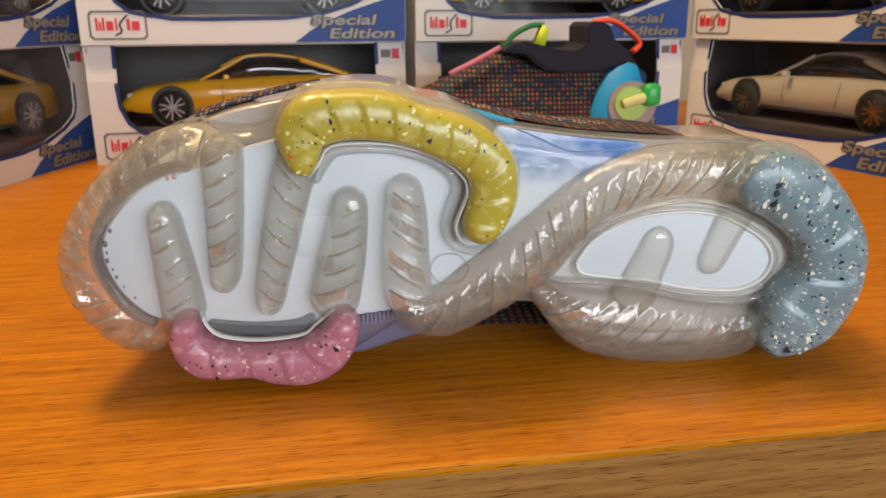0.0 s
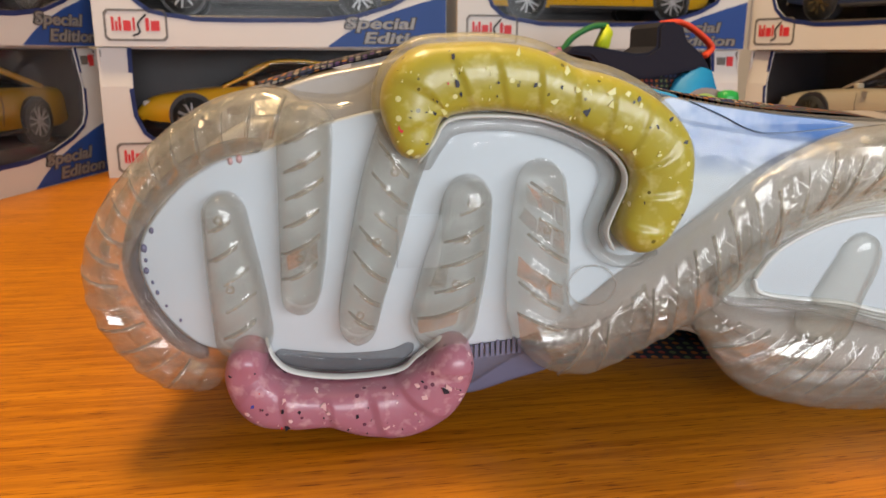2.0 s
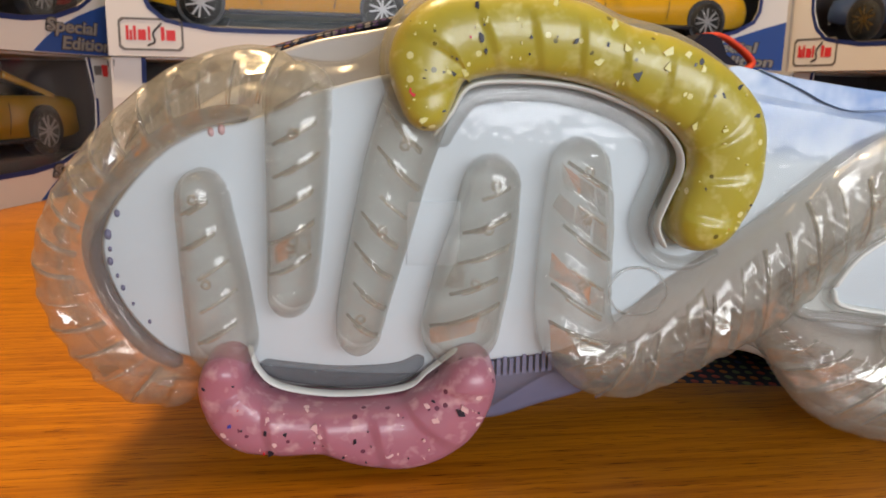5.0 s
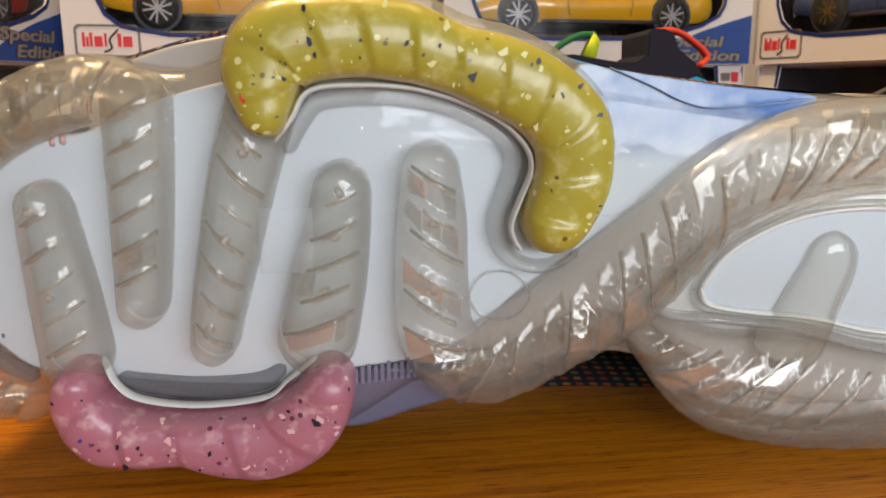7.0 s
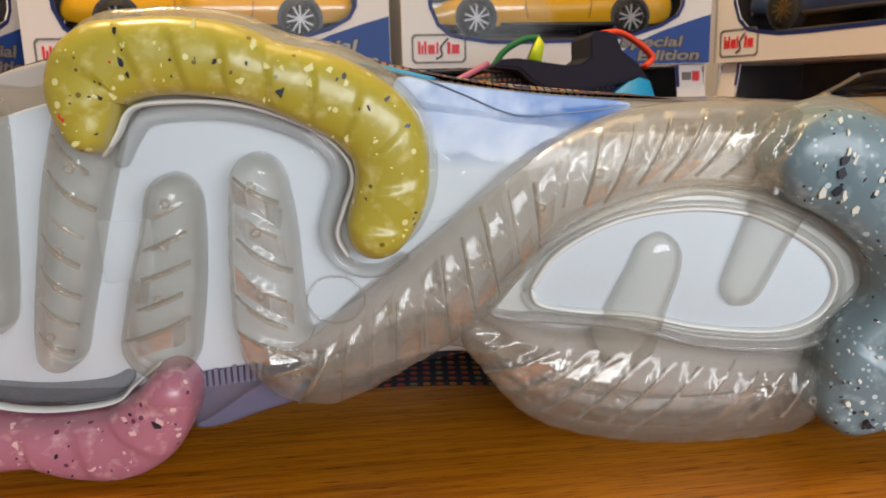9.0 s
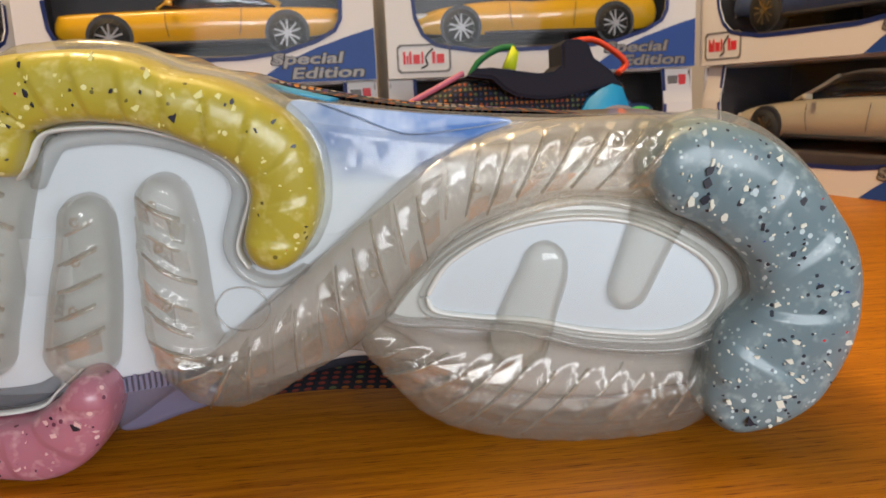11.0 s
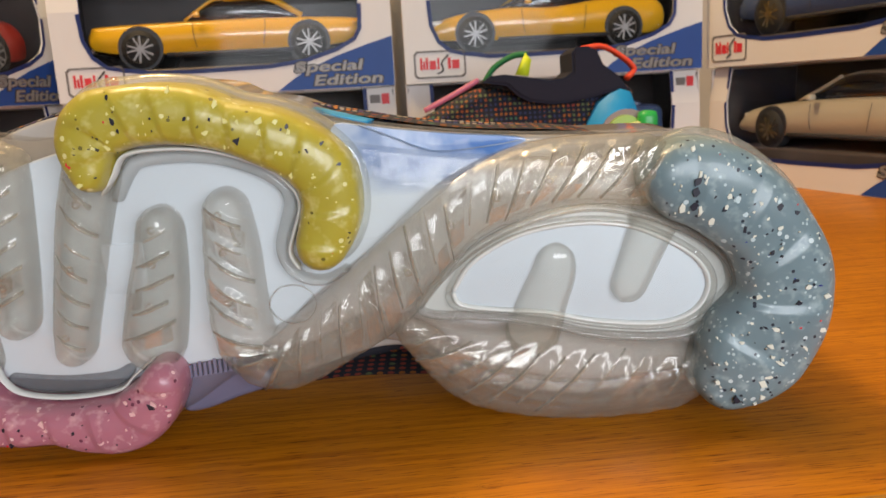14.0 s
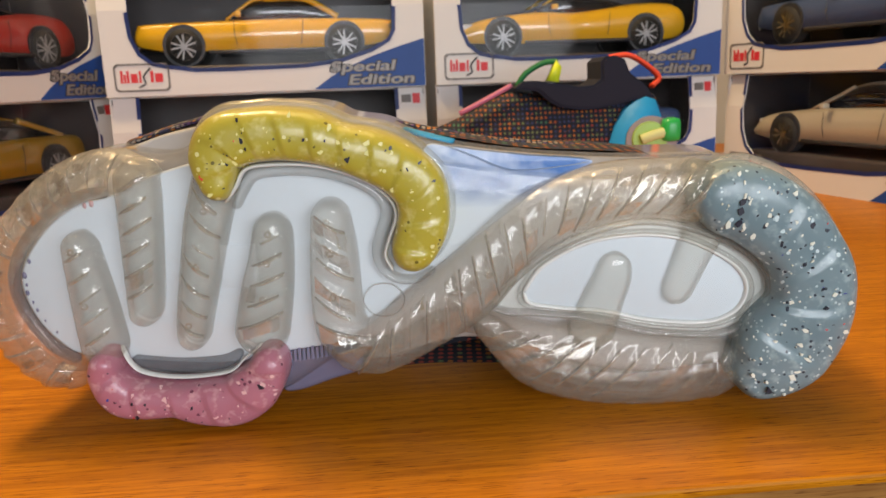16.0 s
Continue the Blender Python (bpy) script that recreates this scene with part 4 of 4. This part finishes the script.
def car_box(m, label, rise):
    """A window box for a toy car: origin at its lower front left corner, front towards -y."""
    b = empty("toy_car_box", m, label, "toy box", "boxes of toy cars")
    lean = 0.006

    def y_at(z):
        return 0.0 if z < 0.080 else lean * (z - 0.080) / (H - 0.080)

    # front card with the window cut through
    left = [(0, 0), (WIN[7][0] + 0.05, 0)] + [q for q in WIN[8::-1]] + [(0, H - 0.001)]
    right = [(WIN[7][0] + 0.05, 0), (W, 0), (W, H - 0.001)] + [q for q in WIN[:7:-1]]
    bm = polygon(left, 0.0, 0.0016)
    polygon(right, 0.0, 0.0016, bm)
    bmesh.ops.bisect_plane(bm, geom=list(bm.verts) + list(bm.edges) + list(bm.faces), plane_co=(0, 0, 0.080), plane_no=(0, 0, 1))
    for v in bm.verts:
        v.co.y += y_at(v.co.z)
    part("front_card", bm, CARD, b, smooth=False)
    part("side_card", block(0, 0.002, 0, 0.0015, D, H - 0.002), CARD, b, smooth=False)
    part("side_card", block(W - 0.0015, 0.002, 0, W, D, H - 0.002), CARD, b, smooth=False)
    # dark sheets added over the white inner sides, to keep the inside dark
    part("side_lining", block(0.0018, 0.0045, 0.002, 0.0024, D - 0.003, H - 0.003), CARD_IN, b, smooth=False)
    part("side_lining", block(W - 0.0024, 0.0045, 0.002, W - 0.0018, D - 0.003, H - 0.003), CARD_IN, b, smooth=False)
    part("bottom_card", block(0.0016, 0.002, 0.0, W - 0.0016, D - 0.002, 0.0015), CARD_IN, b, smooth=False)
    part("back_card", block(0.0016, D - 0.002, 0.0, W - 0.0016, D, H - 0.002), CARD_IN, b, "dark card inside the box, blotched for blurred reflections", smooth=False)
    part("top_card", block(0.0, 0.010, H - 0.002, W, D, H), CARD, b, smooth=False)
    part("plinth", block(0.02, 0.012, 0.0016, W - 0.02, D - 0.01, rise, 0.003), CARD_IN, b, "dark display plinth")
    # printed border round the window
    pts = WIN
    bm, rings = bmesh.new(), []
    for i, q in enumerate(pts):
        a, c = np.array(pts[max(i - 1, 0)]), np.array(pts[min(i + 1, len(pts) - 1)])
        d = (c - a) / np.linalg.norm(c - a)
        nrm = np.array([d[1], -d[0]]) * -1
        o = np.array(q)
        rings.append([bm.verts.new((x, y_at(z) - dy, z)) for (x, z), dy in ((o + nrm * 0.0006, 0.0005), (o - nrm * 0.0032, 0.0005))])
    for p, q in zip(rings, rings[1:]):
        bm.faces.new((p[0], p[1], q[1], q[0]))
    bmesh.ops.solidify(bm, geom=list(bm.faces), thickness=0.0004)
    part("window_border", bm, BORDER, b, "dark blue printed border", smooth=False)
    bm = polygon([(x, z) for x, z in WIN], 0.0022, 0.0025)
    bmesh.ops.bisect_plane(bm, geom=list(bm.verts) + list(bm.edges) + list(bm.faces), plane_co=(0, 0, 0.080), plane_no=(0, 0, 1))
    for v in bm.verts:
        v.co.y += y_at(v.co.z)
    film = part("window_film", bm, FILM, b, "clear plastic window", smooth=False)
    film.visible_shadow = False
    part("blue_corner", polygon([(0.197, 0.0005), (W - 0.0005, 0.0005), (W - 0.0005, 0.047), (0.285, 0.0405), (0.255, 0.031), (0.228, 0.020), (0.212, 0.011)], -0.0006, -0.0001), SWOOSH, b, "blue printed corner", smooth=False)
    for text, x, z, size in (("Special", 0.213, 0.0170, 0.0138), ("Edition", 0.230, 0.0040, 0.0138)):
        for grow, lift, ink in ((0.0011, 0.0006, INK), (0.0003, 0.0010, SILVER)):
            letters = fill(words(text, size, grow), pose(x, -lift, z) @ Matrix.Diagonal((1.72, 1, 1, 1)))
            part("lettering", letters, ink, b, "silver printed words" if ink is SILVER else "dark outline of the words", smooth=False)
    # maker's mark as plain shapes
    x0, z0, w, h = 0.0085, 0.0045, 0.0515, 0.0265
    ring = [(x0 + 0.003, z0), (x0 + w - 0.003, z0), (x0 + w, z0 + 0.003), (x0 + w, z0 + h - 0.003), (x0 + w - 0.003, z0 + h), (x0 + 0.003, z0 + h), (x0, z0 + h - 0.003), (x0, z0 + 0.003)]
    bm, inner = bmesh.new(), []
    cx, cz = x0 + w / 2, z0 + h / 2
    for x, z in ring:
        k = (1 - 0.0018 / (w / 2), 1 - 0.0018 / (h / 2))
        inner.append([bm.verts.new((cx + (x - cx) * a, y, cz + (z - cz) * c)) for a, c, y in ((1, 1, -0.0005), (k[0], k[1], -0.0005), (k[0], k[1], -0.0001), (1, 1, -0.0001))])
    for p, q in zip(inner, inner[1:] + inner[:1]):
        for k in range(4):
            bm.faces.new((p[k], p[(k + 1) % 4], q[(k + 1) % 4], q[k]))
    bmesh.ops.recalc_face_normals(bm, faces=bm.faces)
    part("mark_frame", bm, FRAME_INK, b, "grey printed frame", smooth=False)
    for dx, ww, hh in ((0.0060, 0.0022, 0.0115), (0.0090, 0.0020, 0.0080), (0.0118, 0.0022, 0.0115), (0.0155, 0.0062, 0.0085), (0.0232, 0.0019, 0.0110), (0.0335, 0.0030, 0.0108), (0.0378, 0.0072, 0.0085)):
        part("mark_bar", block(x0 + dx, -0.0006, z0 + 0.0085, x0 + dx + ww, -0.0001, z0 + 0.0085 + hh), RED_INK, b, smooth=False)
    part("mark_slash", band([(x0 + 0.0225, -0.0007, z0 + 0.004), (x0 + 0.0285, -0.0007, z0 + 0.0075), (x0 + 0.0275, -0.0007, z0 + 0.0145), (x0 + 0.0345, -0.0007, z0 + 0.0225)], 0.0009, 0.0002), INK, b)
    yt = y_at(0.1015)
    part("tag_bar", block(0.284, yt - 0.0006, 0.098, 0.294, yt + 0.0004, 0.106), FRAME_INK, b, smooth=False)
    part("tag_bar", block(0.2955, yt - 0.0008, 0.0965, 0.303, yt + 0.0002, 0.107), RED_INK, b, smooth=False)
    return b


A = pose(-0.339, 0.755, 0, 0, 0, 14)
B = pose(-0.0285, 0.8325, 0, 0, 0, 14)
C = pose(0.2825, 0.9125, 0, 0, 0, -66)
LEFT = pose(-0.400, 0.497, 0, 0, 0, 82)
STACKS = [(LEFT, "shade-painted yellow coupe", SHADED_YELLOW_PAINT, "coupe", "red sports car", RED_PAINT, "roadster"), (A, "yellow coupe", YELLOW_PAINT, "coupe", "yellow muscle car", YELLOW_PAINT, "muscle"),
          (B, "dark coupe", BLUE_PAINT, "coupe", "yellow sports car", YELLOW_PAINT, "roadster"), (C, "cream sports car", CREAM_PAINT, "coupe", "dark blue car", BLUE_PAINT, "muscle")]
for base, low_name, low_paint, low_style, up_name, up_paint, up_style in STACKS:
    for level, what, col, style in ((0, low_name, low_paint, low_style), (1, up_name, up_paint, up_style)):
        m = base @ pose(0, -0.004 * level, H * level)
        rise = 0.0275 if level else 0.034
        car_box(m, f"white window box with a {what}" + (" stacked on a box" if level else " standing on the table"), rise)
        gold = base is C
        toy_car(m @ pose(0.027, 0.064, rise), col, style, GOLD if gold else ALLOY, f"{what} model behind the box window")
